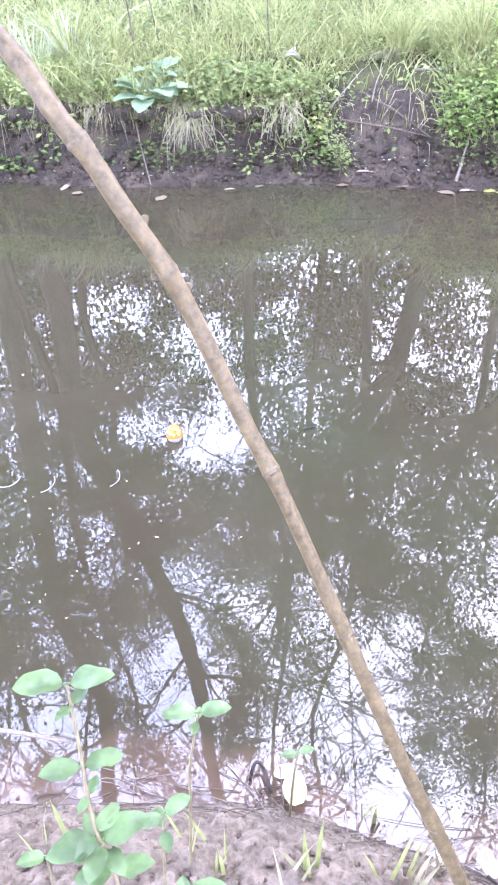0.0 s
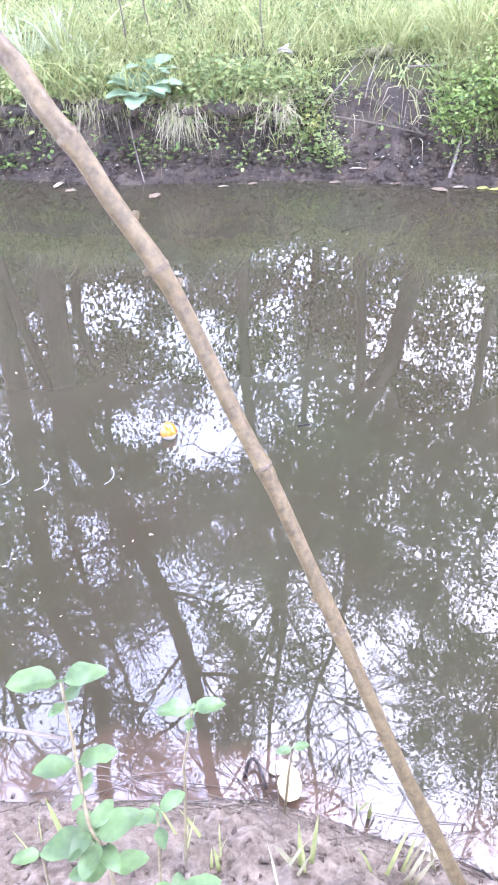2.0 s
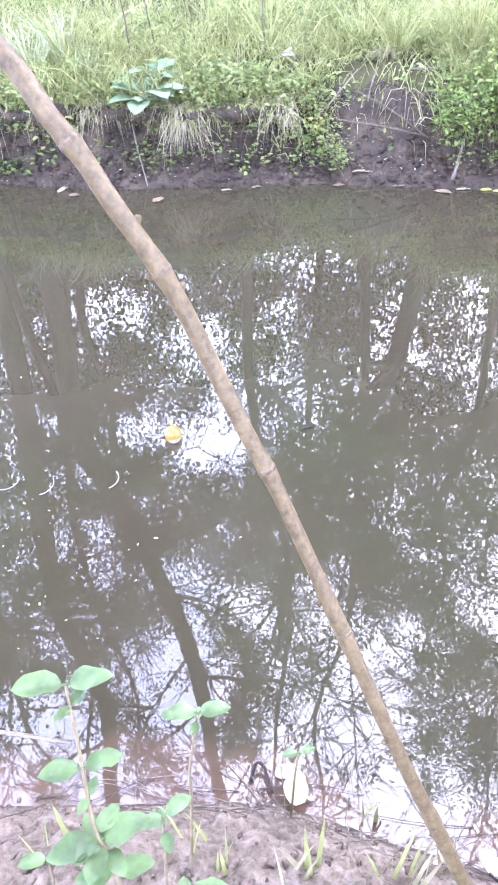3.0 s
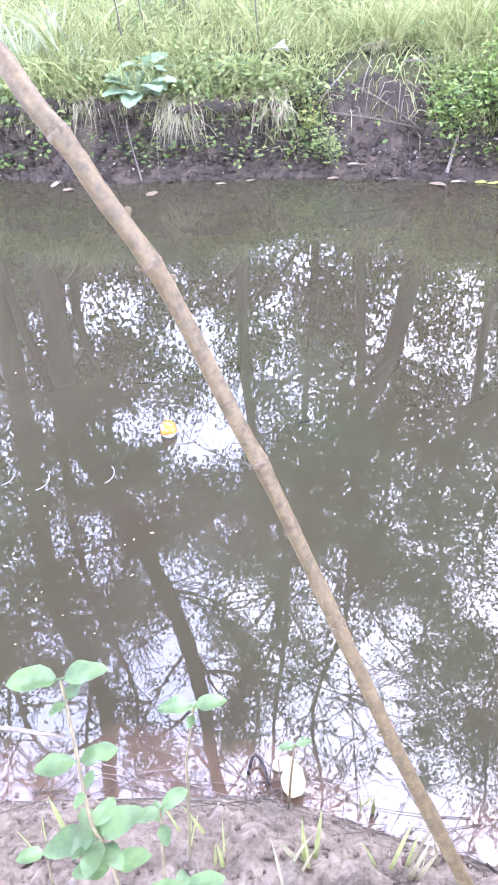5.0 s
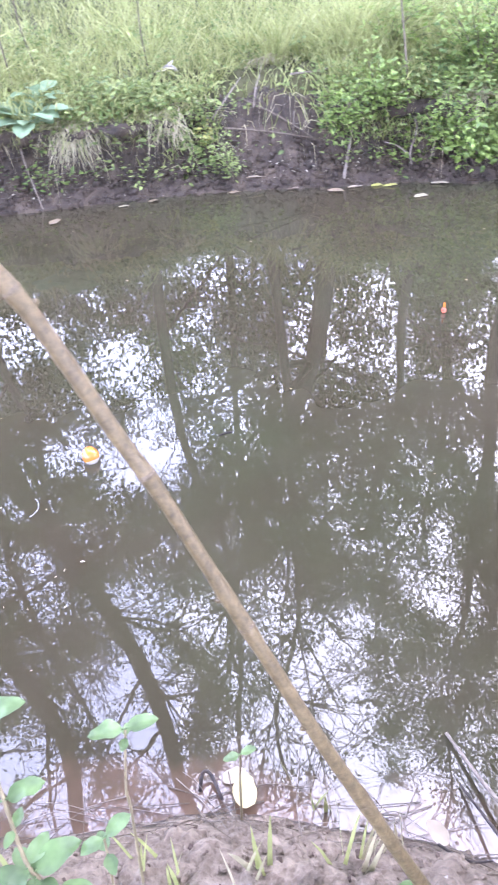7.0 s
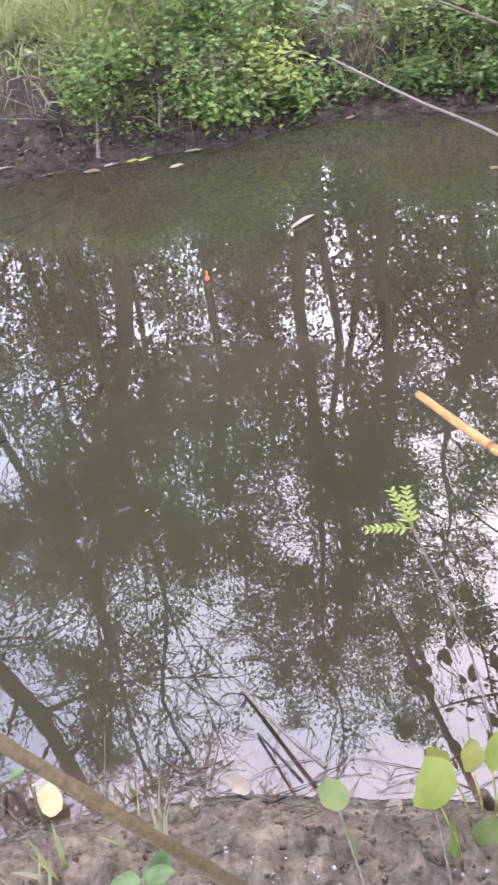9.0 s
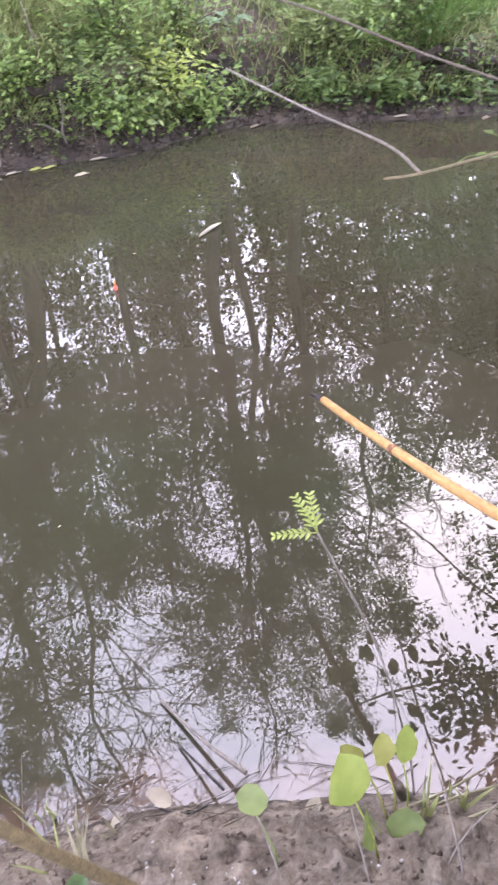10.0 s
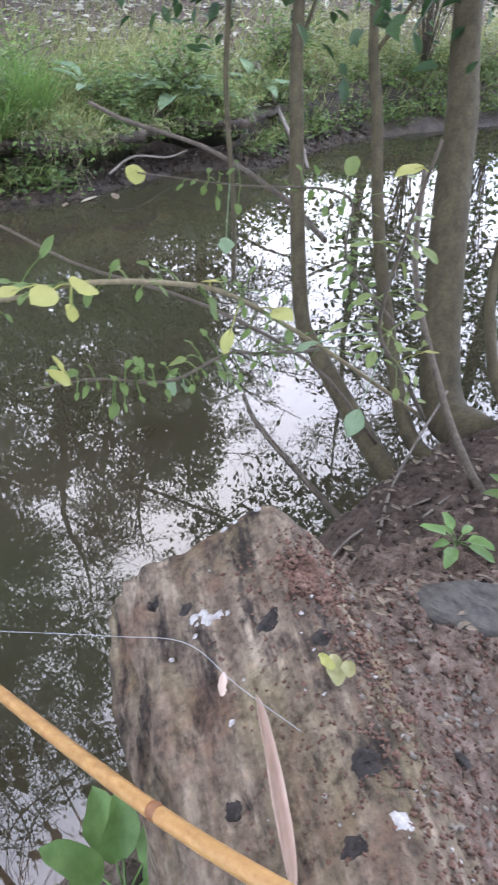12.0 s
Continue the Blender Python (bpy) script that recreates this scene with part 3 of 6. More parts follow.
def wood_canopy():
    """The leafy crowns of the wood behind the bank trees: thick in the middle storey, with openings to the sky."""
    rn = np.random.RandomState(23)
    n = 7000
    a, e = rn.uniform(-32, 57, n), rn.uniform(17, 62, n)
    lush = np.interp(e, (17, 25, 28, 33, 36, 46, 50, 55, 62), (0.85, 0.75, 0.58, 0.54, 0.68, 0.66, 0.3, 0.08, 0.0))
    lush = lush + 1.05 * fbm(a * 0.12, e * 0.12, 4.6, 61, 3)
    lush -= 0.8 * hill(a, e, -6.5, 38, 4.5, 3.2) + 0.22 * hill(a, e, 7, 29.5, 6.5, 3.0) + 0.1 * hill(a, e, 19.5, 30, 2.2, 3.5)
    lush -= 0.4 * hill(a, e, -3, 45, 3.0, 2.0) + 2.0 * hill(a, e, 50.5, 46.0, 6, 3.4) + 1.0 * hill(a, e, 27, 43, 4.5, 4) + 0.35 * hill(a, e, 48, 41, 8, 4) + 0.5 * hill(a, e, 30, 51.6, 3, 3) + 0.5 * hill(a, e, -9, 55, 7, 5) + 0.4 * hill(a, e, 10, 57, 9, 4) + 0.35 * hill(a, e, 14, 48, 8, 4) + 0.45 * hill(a, e, 30.3, 21, 1.0, 4)
    lush += 0.35 * hill(a, e, -12, 32, 6, 4) + 0.7 * hill(a, e, 30.3, 32.4, 2.0, 4) + 0.8 * hill(a, e, 25, 54, 4.5, 3) + 0.3 * hill(a, e, 27, 59, 8, 4) + 1.1 * hill(a, e, 40, 53, 8, 5) + 0.4 * hill(a, e, -24, 46, 6, 8) + 0.25 * hill(a, e, 10, 40, 10, 4) + 0.5 * hill(a, e, 46, 27, 10, 7)
    keep = rn.uniform(0, 1, n) < np.clip((lush - 0.2) * 3.2, 0.012, 1)
    a, e = np.radians(a[keep]), np.radians(e[keep])
    n = len(a)
    d = rn.uniform(10.5, 15.5, n)
    c = np.stack([d * np.sin(a), d * np.cos(a), d * np.tan(e) - 1.38], 1)
    k = 84
    c = np.repeat(c, k, 0)
    at = c + rn.normal(0, 1, c.shape) * np.repeat(rn.uniform(0.1, 0.32, n), k)[:, None]
    ln = rn.uniform(0.05, 0.118, len(at))
    g = leaves(Geo(), at, rn.normal(0, 1, at.shape), rn.normal(0, 0.6, at.shape) + np.array([0, 0, 1.0]), ln, ln * 0.6, simple=True)
    return tagged(made("wood_canopy", g, CROWN, smooth=False), "leafy green crowns of the wood beyond the creek", "woods", kind="stuff")


wood_canopy()


# ---- far bank plants ----
def lip_out(x):
    """How far the turf's edge juts out along the far bank, 0 to about 1.5."""
    return np.interp(x, (-2.4, -0.5, 0.2, 0.38, 0.46, 1.0, 1.1, 1.9, 2.6, 3.2, 3.7, 4.2, 5.0, 5.3, 6.2), (1, 1, 0.9, 0.35, 0, 0, 0.6, 0.7, 0.0, 0.0, 0.4, 1.4, 1.4, 0.5, 0.0))


def turf_z(x, d):
    """The height on which plants stand: the ground, or the jutting turf over it."""
    z = height(x, far_line(x) + d)
    lip = np.interp(d, (0.2, 0.42), (0.36, 0.42)) + np.interp(x, (1.7, 2.6), (0.0, -0.05))
    return np.where((d > 0.42 - 0.24 * lip_out(x)) & (d < 0.45) & (lip_out(x) > 0.3), np.maximum(z, lip), z)


def open_soil(x, d):
    """The trodden bare patch above the ivy."""
    return (np.abs(x - 2.75) < 0.3 + 0.08 * np.sin(d * 9)) & (d > 0.5) & (d < 1.9)


def far_turf():
    rn = np.random.RandomState(5)
    n = 80000
    x = rn.uniform(-3, 11, n)
    d = 0.19 + rn.exponential(1.25, n)
    y = far_line(x) + d
    tuft = fbm(x, y, 4.0, 31, 3)
    bare = ((np.abs(x - 0.76) < 0.29) & (d < 0.6 + 0.1 * np.sin(x * 9))) | open_soil(x, d)
    thin = ((x > 4.3) & (rn.uniform(0, 1, n) < 0.55)) | ((x > 1.7) & (x < 4.3) & (rn.uniform(0, 1, n) < 0.05))
    keep = (rn.uniform(-1.4, 0.4, n) < tuft) & (d < 8) & ~(bare & (rn.uniform(0, 1, n) < 0.9)) & ~thin
    x, y, d = x[keep], y[keep], d[keep]
    n = len(x)
    base = np.stack([x, y, turf_z(x, d) - 0.01], 1)
    tall = rn.uniform(0.07, 0.24, n) * np.where(d < 0.5, 0.8, 1.0) * (1 + 0.9 * np.clip(fbm(x, y, 2.6, 77, 2), 0, 1))
    tip = base + np.stack([rn.normal(0, 0.5, n) * tall, rn.normal(-0.15, 0.5, n) * tall, tall * rn.uniform(0.6, 1.0, n)], 1)
    g = Geo()
    blades(g, base, tip, rn.uniform(0.003, 0.0085, n), 0.14, rn)
    return tagged(made("grass", g, GRASS, smooth=False), "bright yellow-green meadow grass on the far bank", "grass", kind="stuff")


def far_weeds(seed, count, lo, hi, near, mat, size, label, name, k=14, tall=0.14, x0=-2.6, x1=9.0):
    rn = np.random.RandomState(seed)
    x = rn.uniform(x0, x1, count)
    d = rn.uniform(lo, hi, count)
    y = far_line(x) + d
    bare = (((np.abs(x - 0.76) < 0.29) & (d < 0.56)) | open_soil(x, d)) & (rn.uniform(0, 1, count) < 0.9)
    keep = (rn.uniform(-1.0, 0.7, count) < fbm(x, y, near, 40 + seed, 3) * 1.6) & ~bare
    c = np.stack([x[keep], y[keep], turf_z(x[keep], d[keep])], 1)
    c = np.repeat(c, k, 0)
    n = len(c)
    at = c + np.stack([rn.normal(0, 0.05, n), rn.normal(-0.02, 0.05, n), rn.uniform(0.0, tall, n)], 1)
    way = np.stack([rn.normal(0, 1, n), rn.normal(-0.3, 1, n), rn.uniform(-0.3, 0.7, n)], 1)
    up = np.stack([rn.normal(0, 0.45, n), rn.normal(-0.25, 0.45, n), np.ones(n)], 1)
    ln = rn.uniform(0.5, 1.2, n) * size
    g = Geo()
    leaves(g, at, way, up, ln, ln * 0.62)
    return tagged(made(name, g, mat, smooth=False), label, "weeds", kind="stuff")


far_turf()
far_weeds(8, 1300, 0.34, 1.6, 3.0, WEED, 0.036, "low leafy green weeds among the bank grass", "meadow_weeds")
far_weeds(9, 620, 0.18, 0.46, 5.0, WEED, 0.034, "leafy weeds hanging over the muddy bank edge", "edge_weeds", 16, 0.1, -2.4, 1.9)
far_weeds(10, 1700, 0.16, 0.9, 4.0, WEED_DARK, 0.042, "dark green ivy and nettles on the shaded bank", "shade_weeds", 16, 0.12, 1.6, 9.0)


far_weeds(12, 200, 0.13, 0.36, 6.0, WEED, 0.03, "small leafy weeds on the steep mud face", "face_weeds", 12, 0.07, -2.4, 2.2)
far_weeds(13, 200, 0.1, 0.34, 6.0, WEED_DARK, 0.034, "small dark leafy weeds on the steep mud face", "dark_face_weeds", 12, 0.07, -2.4, 5.5)


far_weeds(14, 420, 0.18, 0.32, 5.0, WEED, 0.033, "leafy weeds trailing down over the turf's edge", "trailing_weeds", 14, -0.13, -2.4, 0.42)
far_weeds(15, 260, 0.16, 0.34, 5.0, NETTLE, 0.036, "nettles and weeds trailing over the bank's edge", "trailing_nettles", 14, -0.1, 1.1, 2.6)
far_weeds(16, 320, 0.14, 0.34, 4.0, WEED_DARK, 0.045, "dark ivy trailing over the hollow bank", "trailing_ivy", 14, -0.1, 3.6, 5.4)


def hanging_grass():
    """Clumps of long straw that fan out over the turf's edge and hang down the mud face."""
    rn = np.random.RandomState(15)
    g = Geo()
    clumps = [(-0.36, 130, 1.2), (-0.27, 80, 1.1), (0.18, 110, 1.0), (-0.1, 50, 0.7), (-0.8, 90, 1.0), (-1.05, 90, 1.0), (-1.4, 100, 1.0), (-1.7, 90, 1.0), (0.42, 40, 0.6), (0.58, 7, 0.7), (0.72, 6, 0.6), (0.86, 8, 0.8), (1.0, 20, 0.7), (1.25, 40, 0.8)]
    clumps += [(x, int(rn.uniform(30, 80)), rn.uniform(0.6, 1.1)) for x in np.concatenate([rn.uniform(1.6, 2.5, 7), rn.uniform(3.6, 5.4, 10)])]
    for cx, n, size in clumps:
        x = cx + rn.normal(0, 0.035, n)
        d = rn.uniform(0.19, 0.36, n)
        y = far_line(x) + d
        base = np.stack([x, y, turf_z(x, d) + 0.01], 1)
        turn = rn.normal(0, 1.0, n)
        out = rn.uniform(0.06, 0.22, n) * size
        tip = base + np.stack([np.sin(turn) * out, -np.cos(turn) * out, -rn.uniform(0.06, 0.32, n) * size], 1)
        tip[:, 2] = np.maximum(tip[:, 2], height(tip[:, 0], tip[:, 1]) + 0.006)
        blades(g, base, tip, rn.uniform(0.0025, 0.006, n), 0.38, rn)
    return tagged(made("hanging_grass", g, GRASS_DRY, smooth=False), "straw-coloured dead grass hanging down the bank in clumps", "grass", kind="stuff")


hanging_grass()


def turf_lip():
    """The root-bound edge of the turf, which juts out over the hollowed mud face."""
    xs = np.concatenate([np.arange(-2.4, 2.5, 0.02), np.arange(2.5, 6.2, 0.03)])
    out = lip_out(xs) * (1 + 0.3 * fbm(xs, xs * 0, 9.0, 71, 3))
    rows = []
    for k, (d, z) in enumerate(((0.62, 0.44), (0.42, 0.415), (0.3, 0.39), (0.22, 0.365), (0.18, 0.345), (0.185, 0.325), (0.22, 0.31), (0.3, 0.3), (0.44, 0.29))):
        nose = np.clip((0.44 - d) / 0.2, 0, 1)
        dd = 0.42 + (d - 0.42) * np.where(d < 0.42, 0.25 + 0.85 * out, 1) + 0.03 * nose * fbm(xs, xs * 0 + k * 0.05, 30.0, 80, 4)
        low = np.interp(xs, (1.7, 2.6), (0.0, -0.05))
        zz = z + low + nose * (0.03 * fbm(xs, xs * 0 + k * 0.03, 26.0, 90, 4) + (0.03 * np.abs(fbm(xs, xs * 0, 60.0, 91, 3)) - 0.03) * (k > 4))
        zz = np.where(k < 3, np.minimum(zz, height(xs, far_line(xs) + dd) + 0.02), zz)
        rows.append(np.stack([xs, far_line(xs) + dd, zz], 1))
    n = len(xs)
    v = np.concatenate(rows)
    f, m = [], []
    for k in range(len(rows) - 1):
        for i in range(n - 1):
            if max(out[i], out[i + 1]) > 0.12:
                f.append((k * n + i, k * n + i + 1, (k + 1) * n + i + 1, (k + 1) * n + i))
                m.append(1 if k < 3 else 0)
    g = Geo()
    g.v, g.f, g.m = v.tolist(), f, m
    return tagged(made("turf_edge", g, [MUD, TURF]), "overhanging edge of root-bound turf above the mud", "bank", kind="structure")


turf_lip()


def turf_fringe():
    """Grass and fine roots that hang over the jutting turf."""
    rn = np.random.RandomState(16)
    for name, mat, n, label in (("edge_grass", GRASS, 5200, "green grass drooping over the turf's edge"), ("edge_straw", GRASS_DRY, 2000, "dry grass and roots drooping over the turf's edge")):
        x = rn.uniform(-2.3, 5.3, n)
        x = x[(rn.uniform(0, 1, n) < lip_out(x) * 0.9) & (fbm(x, x * 0, 7.0, 33, 3) > rn.uniform(-0.9, 0.5, n))]
        n = len(x)
        d = 0.42 - 0.22 * lip_out(x) * rn.uniform(0.75, 1.12, n)
        base = np.stack([x, far_line(x) + d, turf_z(x, np.maximum(d, 0.205)) + rn.uniform(-0.035, 0.02, n)], 1)
        drop = rn.beta(1.2, 2.0, n) * 0.19
        tip = base + np.stack([rn.normal(0, 0.045, n), -rn.uniform(0.01, 0.085, n), -drop + 0.03], 1)
        g = blades(Geo(), base, tip, rn.uniform(0.003, 0.008, n), 0.3, rn)
        tagged(made(name, g, mat, smooth=False), label, "grass", kind="stuff")


turf_fringe()


def mud_clods():
    """Loose crumbs of mud and debris along the foot of the far bank."""
    rn = np.random.RandomState(21)
    g = Geo()
    xs = rn.uniform(-1.9, 6.5, 2800)
    ys = far_line(xs) + rn.uniform(-0.015, 0.24, 2800)
    for x, y, z in zip(xs.tolist(), ys.tolist(), height(xs, ys).tolist()):
        s = 0.005 + 0.017 * rn.beta(1.0, 2.4)
        q = rn.normal(0, 0.35, (8, 3)) * s
        v = [(x + sx * s + d[0], y + sy * s + d[1], z + sz * s * 0.7 + d[2]) for (sx, sy, sz), d in zip([(-1, -1, -1), (1, -1, -1), (1, 1, -1), (-1, 1, -1), (-1, -1, 1), (1, -1, 1), (1, 1, 1), (-1, 1, 1)], q)]
        g.add(v, [(0, 3, 2, 1), (4, 5, 6, 7), (0, 1, 5, 4), (1, 2, 6, 5), (2, 3, 7, 6), (3, 0, 4, 7)])
    return tagged(made("mud_clods", g, MUD), "crumbs of dark wet mud along the waterline", "mud", kind="stuff")


mud_clods()


def dock_plant(place, count, size, slim, mat, label, seed, rise=0.5, spread=1.0):
    """A rosette of broad leaves on short stalks, every leaf a part."""
    r = random.Random(seed)
    x, y = place[:2]
    z = place[2] if len(place) > 2 else float(height(x, y))
    root = thing("dock_plant", (x, y, z), label, "plant")
    for k in range(count):
        a = 6.283 * k / count + r.uniform(-0.4, 0.4)
        out = Vector((math.cos(a), math.sin(a), 0)) * spread
        up = r.uniform(0.2, 1.0) * rise
        b = Vector((x, y, z + 0.01)) + out * size * 0.12
        s = size * r.uniform(0.65, 1.1)
        foot = b + out * s * 0.35 + Vector((0, 0, s * up * 0.8))
        g = Geo()
        tube(g, [Vector((x, y, z)), b + Vector((0, 0, s * up * 0.3)), foot], [size * 0.02, size * 0.014], 5)
        one_leaf(g, foot, out + Vector((0, 0, up)), s, s * slim, curl=r.uniform(0.15, 0.45), fold=0.2, rows=8)
        part("leaf", g, mat, root)
    return root


dock_plant((-0.5, 4.1, 0.38), 18, 0.145, 0.85, DOCK, "blue-green dock plant with broad round leaves", 51, 0.55, 0.9)
dock_plant((-0.46, 4.24, 0.46), 9, 0.12, 0.7, DOCK, "small blue-green dock plant in the grass", 52, 0.7, 0.8)
dock_plant((4.3, 3.3), 9, 0.26, 0.3, DOCK, "dock plant with long blue-green leaves over the bank", 53, 0.6)
dock_plant((4.5, 3.5), 7, 0.24, 0.32, DOCK, "dock plant with long blue-green leaves over the bank", 54, 0.7)
dock_plant((5.0, 3.15), 10, 0.28, 0.45, DOCK, "broad-leaved green plant by the overhung bank", 55, 0.6)
dock_plant((5.7, 3.0), 8, 0.24, 0.45, DOCK, "broad-leaved green plant by the overhung bank", 56, 0.6)
dock_plant((2.75, 4.35), 7, 0.16, 0.5, DOCK, "blue-green broad-leaved plant in the grass", 57)


def bush(name, place, radius, tall, count, mat, size, label, seed, slim=0.6):
    """A small bush of thin stems with many leaves."""
    r = random.Random(seed)
    rn = np.random.RandomState(seed)
    x, y = place
    z = float(height(x, y))
    root = thing(name, (x, y, z), label, "bush")
    g, ends = Geo(), []
    for k in range(max(5, count // 40)):
        a, q = r.uniform(0, 6.283), r.random() ** 0.5 * radius
        e = Vector((x + math.cos(a) * q, y + math.sin(a) * q - radius * 0.3, z + tall * r.uniform(0.4, 1.0)))
        m = Vector((x + math.cos(a) * q * 0.4, y + math.sin(a) * q * 0.4, z + (e.z - z) * 0.6))
        tube(g, along([(x + r.uniform(-0.02, 0.02), y + r.uniform(-0.02, 0.02), z - 0.01), m, e], 6), [0.004, 0.0015], 4)
        ends.append((m, e))
    tagged(part("stalk_mass", g, TWIG, root), kind="stuff")
    i = rn.randint(0, len(ends), count)
    m, e = np.array([q[0] for q in ends])[i], np.array([q[1] for q in ends])[i]
    at = m + (e - m) * rn.uniform(-0.5, 1.1, (count, 1)) + rn.normal(0, radius * 0.26, (count, 3))
    at[:, 2] = np.maximum(at[:, 2], height(at[:, 0], at[:, 1]) + 0.005)
    way = np.stack([rn.normal(0, 1, count), rn.normal(-0.4, 1, count), rn.uniform(-0.5, 0.5, count)], 1)
    up = np.stack([rn.normal(0, 0.5, count), rn.normal(-0.3, 0.5, count), np.ones(count)], 1)
    ln = rn.uniform(0.6, 1.2, count) * size
    g = Geo()
    leaves(g, at, way, up, ln, ln * slim)
    tagged(part("foliage", g, mat, root, smooth=False), kind="stuff")
    return root


for k, (x, d, rad, tall, count, mat, size) in enumerate((
        (0.5, 0.06, 0.1, 0.24, 260, WEED, 0.026), (0.39, 0.2, 0.05, 0.12, 80, YELLOW, 0.026), (1.12, 0.22, 0.17, 0.26, 520, NETTLE, 0.034),
        (1.34, 0.3, 0.14, 0.25, 420, NETTLE, 0.034), (1.66, 0.2, 0.15, 0.3, 480, NETTLE, 0.034), (1.9, 0.42, 0.22, 0.36, 700, NETTLE, 0.036),
        (2.1, 0.26, 0.16, 0.26, 420, SPRIG, 0.045), (2.35, 0.55, 0.2, 0.3, 520, NETTLE, 0.04), (0.1, 0.36, 0.12, 0.16, 260, WEED, 0.036),
        (-0.15, 0.34, 0.14, 0.18, 300, WEED, 0.036), (-0.9, 0.36, 0.15, 0.2, 340, WEED, 0.034), (-1.3, 0.36, 0.15, 0.2, 320, WEED, 0.034),
        (0.7, 0.62, 0.14, 0.14, 220, WEED, 0.03), (3.05, 0.42, 0.18, 0.22, 460, WEED, 0.042),
        (3.3, 0.42, 0.18, 0.24, 480, NETTLE, 0.045), (3.55, 0.5, 0.2, 0.3, 520, WEED_DARK, 0.04), (4.5, 0.4, 0.2, 0.25, 420, WEED_DARK, 0.045),
        (5.0, 0.6, 0.25, 0.3, 420, WEED_DARK, 0.05), (6.2, 0.7, 0.3, 0.4, 420, WEED_DARK, 0.06), (3.4, 1.1, 0.3, 0.3, 520, NETTLE, 0.05),
        (4.3, 1.3, 0.35, 0.3, 520, NETTLE, 0.05), (2.4, 1.3, 0.3, 0.3, 520, NETTLE, 0.045), (1.5, 0.75, 0.2, 0.25, 420, NETTLE, 0.04), (1.8, 0.12, 0.13, 0.2, 240, NETTLE, 0.042), (2.3, 0.14, 0.12, 0.2, 190, NETTLE, 0.055), (2.0, 0.16, 0.13, 0.24, 220, WEED, 0.05), (3.0, 0.26, 0.13, 0.12, 260, WEED_DARK, 0.05), (3.35, 0.24, 0.13, 0.12, 260, WEED_DARK, 0.05))):
    slim = 0.6 if k % 2 else 0.42
    if x > 0.9:
        rad, tall, count, d = rad * 1.25, tall * 1.3, int(count * 1.7), d - 0.03
    bush("bush", (x, float(far_line(x)) + d), rad, tall, count, mat, size, "leafy green weed bush growing on the muddy creek bank", 60 + k, slim)


for x, y, seed in ((7.4, 2.35, 91), (8.3, 1.9, 92)):
    bush("evergreen_bush", (x, y), 0.85, 3.0, 1700, EVERGREEN, 0.1, "tall dark evergreen bush on the far bank", seed, 0.5)


def tuft(place, count, tall, mat, label, seed, width=0.008, spread=0.45, droop=0.1, z=None, single=False):
    """A tuft of long blades, every blade its own strip."""
    rn = np.random.RandomState(seed)
    x, y = place
    z = float(height(x, y)) if z is None else z
    base = np.stack([x + rn.normal(0, 0.012, count), y + rn.normal(0, 0.012, count), np.full(count, z - 0.005)], 1)
    h = rn.uniform(0.55, 1.0, count) * tall
    tip = base + np.stack([rn.normal(0, spread, count) * h, rn.normal(0, spread, count) * h, h], 1)
    wide = rn.uniform(0.6, 1.1, count) * width
    if not single:
        root = tagged(made("grass_tuft", blades(Geo(), base, tip, wide, droop, rn), mat, smooth=False), label, "grass", "grass tufts")
        return root
    root = thing("grass_tuft", (x, y, z), label, "grass", "grass tufts")
    for i in range(count):
        part("blade", blades(Geo(), base[i:i + 1], tip[i:i + 1], wide[i:i + 1], droop, rn), mat, root, smooth=False)
    return root


for k, (x, d, n, tall) in enumerate(((-0.95, 0.5, 60, 0.35), (-0.75, 0.6, 50, 0.32), (0.68, 0.72, 46, 0.42), (0.85, 0.6, 60, 0.36), (1.25, 0.62, 70, 0.4), (0.15, 0.75, 24, 0.5),
                                     (3.65, 0.4, 150, 0.45), (3.8, 0.55, 130, 0.42), (3.95, 0.5, 130, 0.42), (4.05, 0.75, 130, 0.42), (2.15, 0.5, 40, 0.45), (2.0, 0.6, 36, 0.42), (-0.4, 0.45, 40, 0.2), (1.5, 0.6, 40, 0.35))):
    tuft((x, float(far_line(x)) + d), n, tall, GRASS_GREEN if x > 3 else GRASS, "tall tuft of green bank grass", 100 + k)


def hanging_tuft(place, count, reach, drop, mat, label, seed, width=0.006):
    """Long blades that fan out from one root and arch down over the mud."""
    rn = np.random.RandomState(seed)
    base = np.array(place) + rn.normal(0, 0.02, (count, 3)) * np.array([1.6, 0.6, 0.6])
    side = rn.normal(0, 0.55, count)
    far = rn.uniform(0.45, 1.0, count)
    tip = base + np.stack([side * reach * far, -rn.uniform(0.03, 0.12, count) * far, -drop * far ** 1.5 * rn.uniform(0.5, 1.1, count)], 1)
    tip[:, 2] = np.maximum(tip[:, 2], height(tip[:, 0], tip[:, 1]) + 0.01)
    rise = 0.16 + 0.3 * rn.random_sample(count)
    mid = base + (tip - base) * 0.45 + np.stack([np.zeros(count), np.full(count, -0.02), rise * reach * 0.5], 1)
    w = np.stack([rn.normal(1, 0.2, count), rn.normal(0, 0.4, count), rn.normal(0, 0.3, count)], 1) * (width * rn.uniform(0.5, 1.1, count))[:, None] / 2
    low = mid * 0.45 + tip * 0.55 + np.array([0, 0, 0.02])
    g = Geo().repeat(np.stack([base - w, base + w, mid - w * 0.9, mid + w * 0.9, low - w * 0.7, low + w * 0.7, tip], 1), [(0, 1, 3, 2), (2, 3, 5, 4), (4, 5, 6)])
    return tagged(made("hanging_grass", g, mat, smooth=False), label, "grass", "hanging tufts")


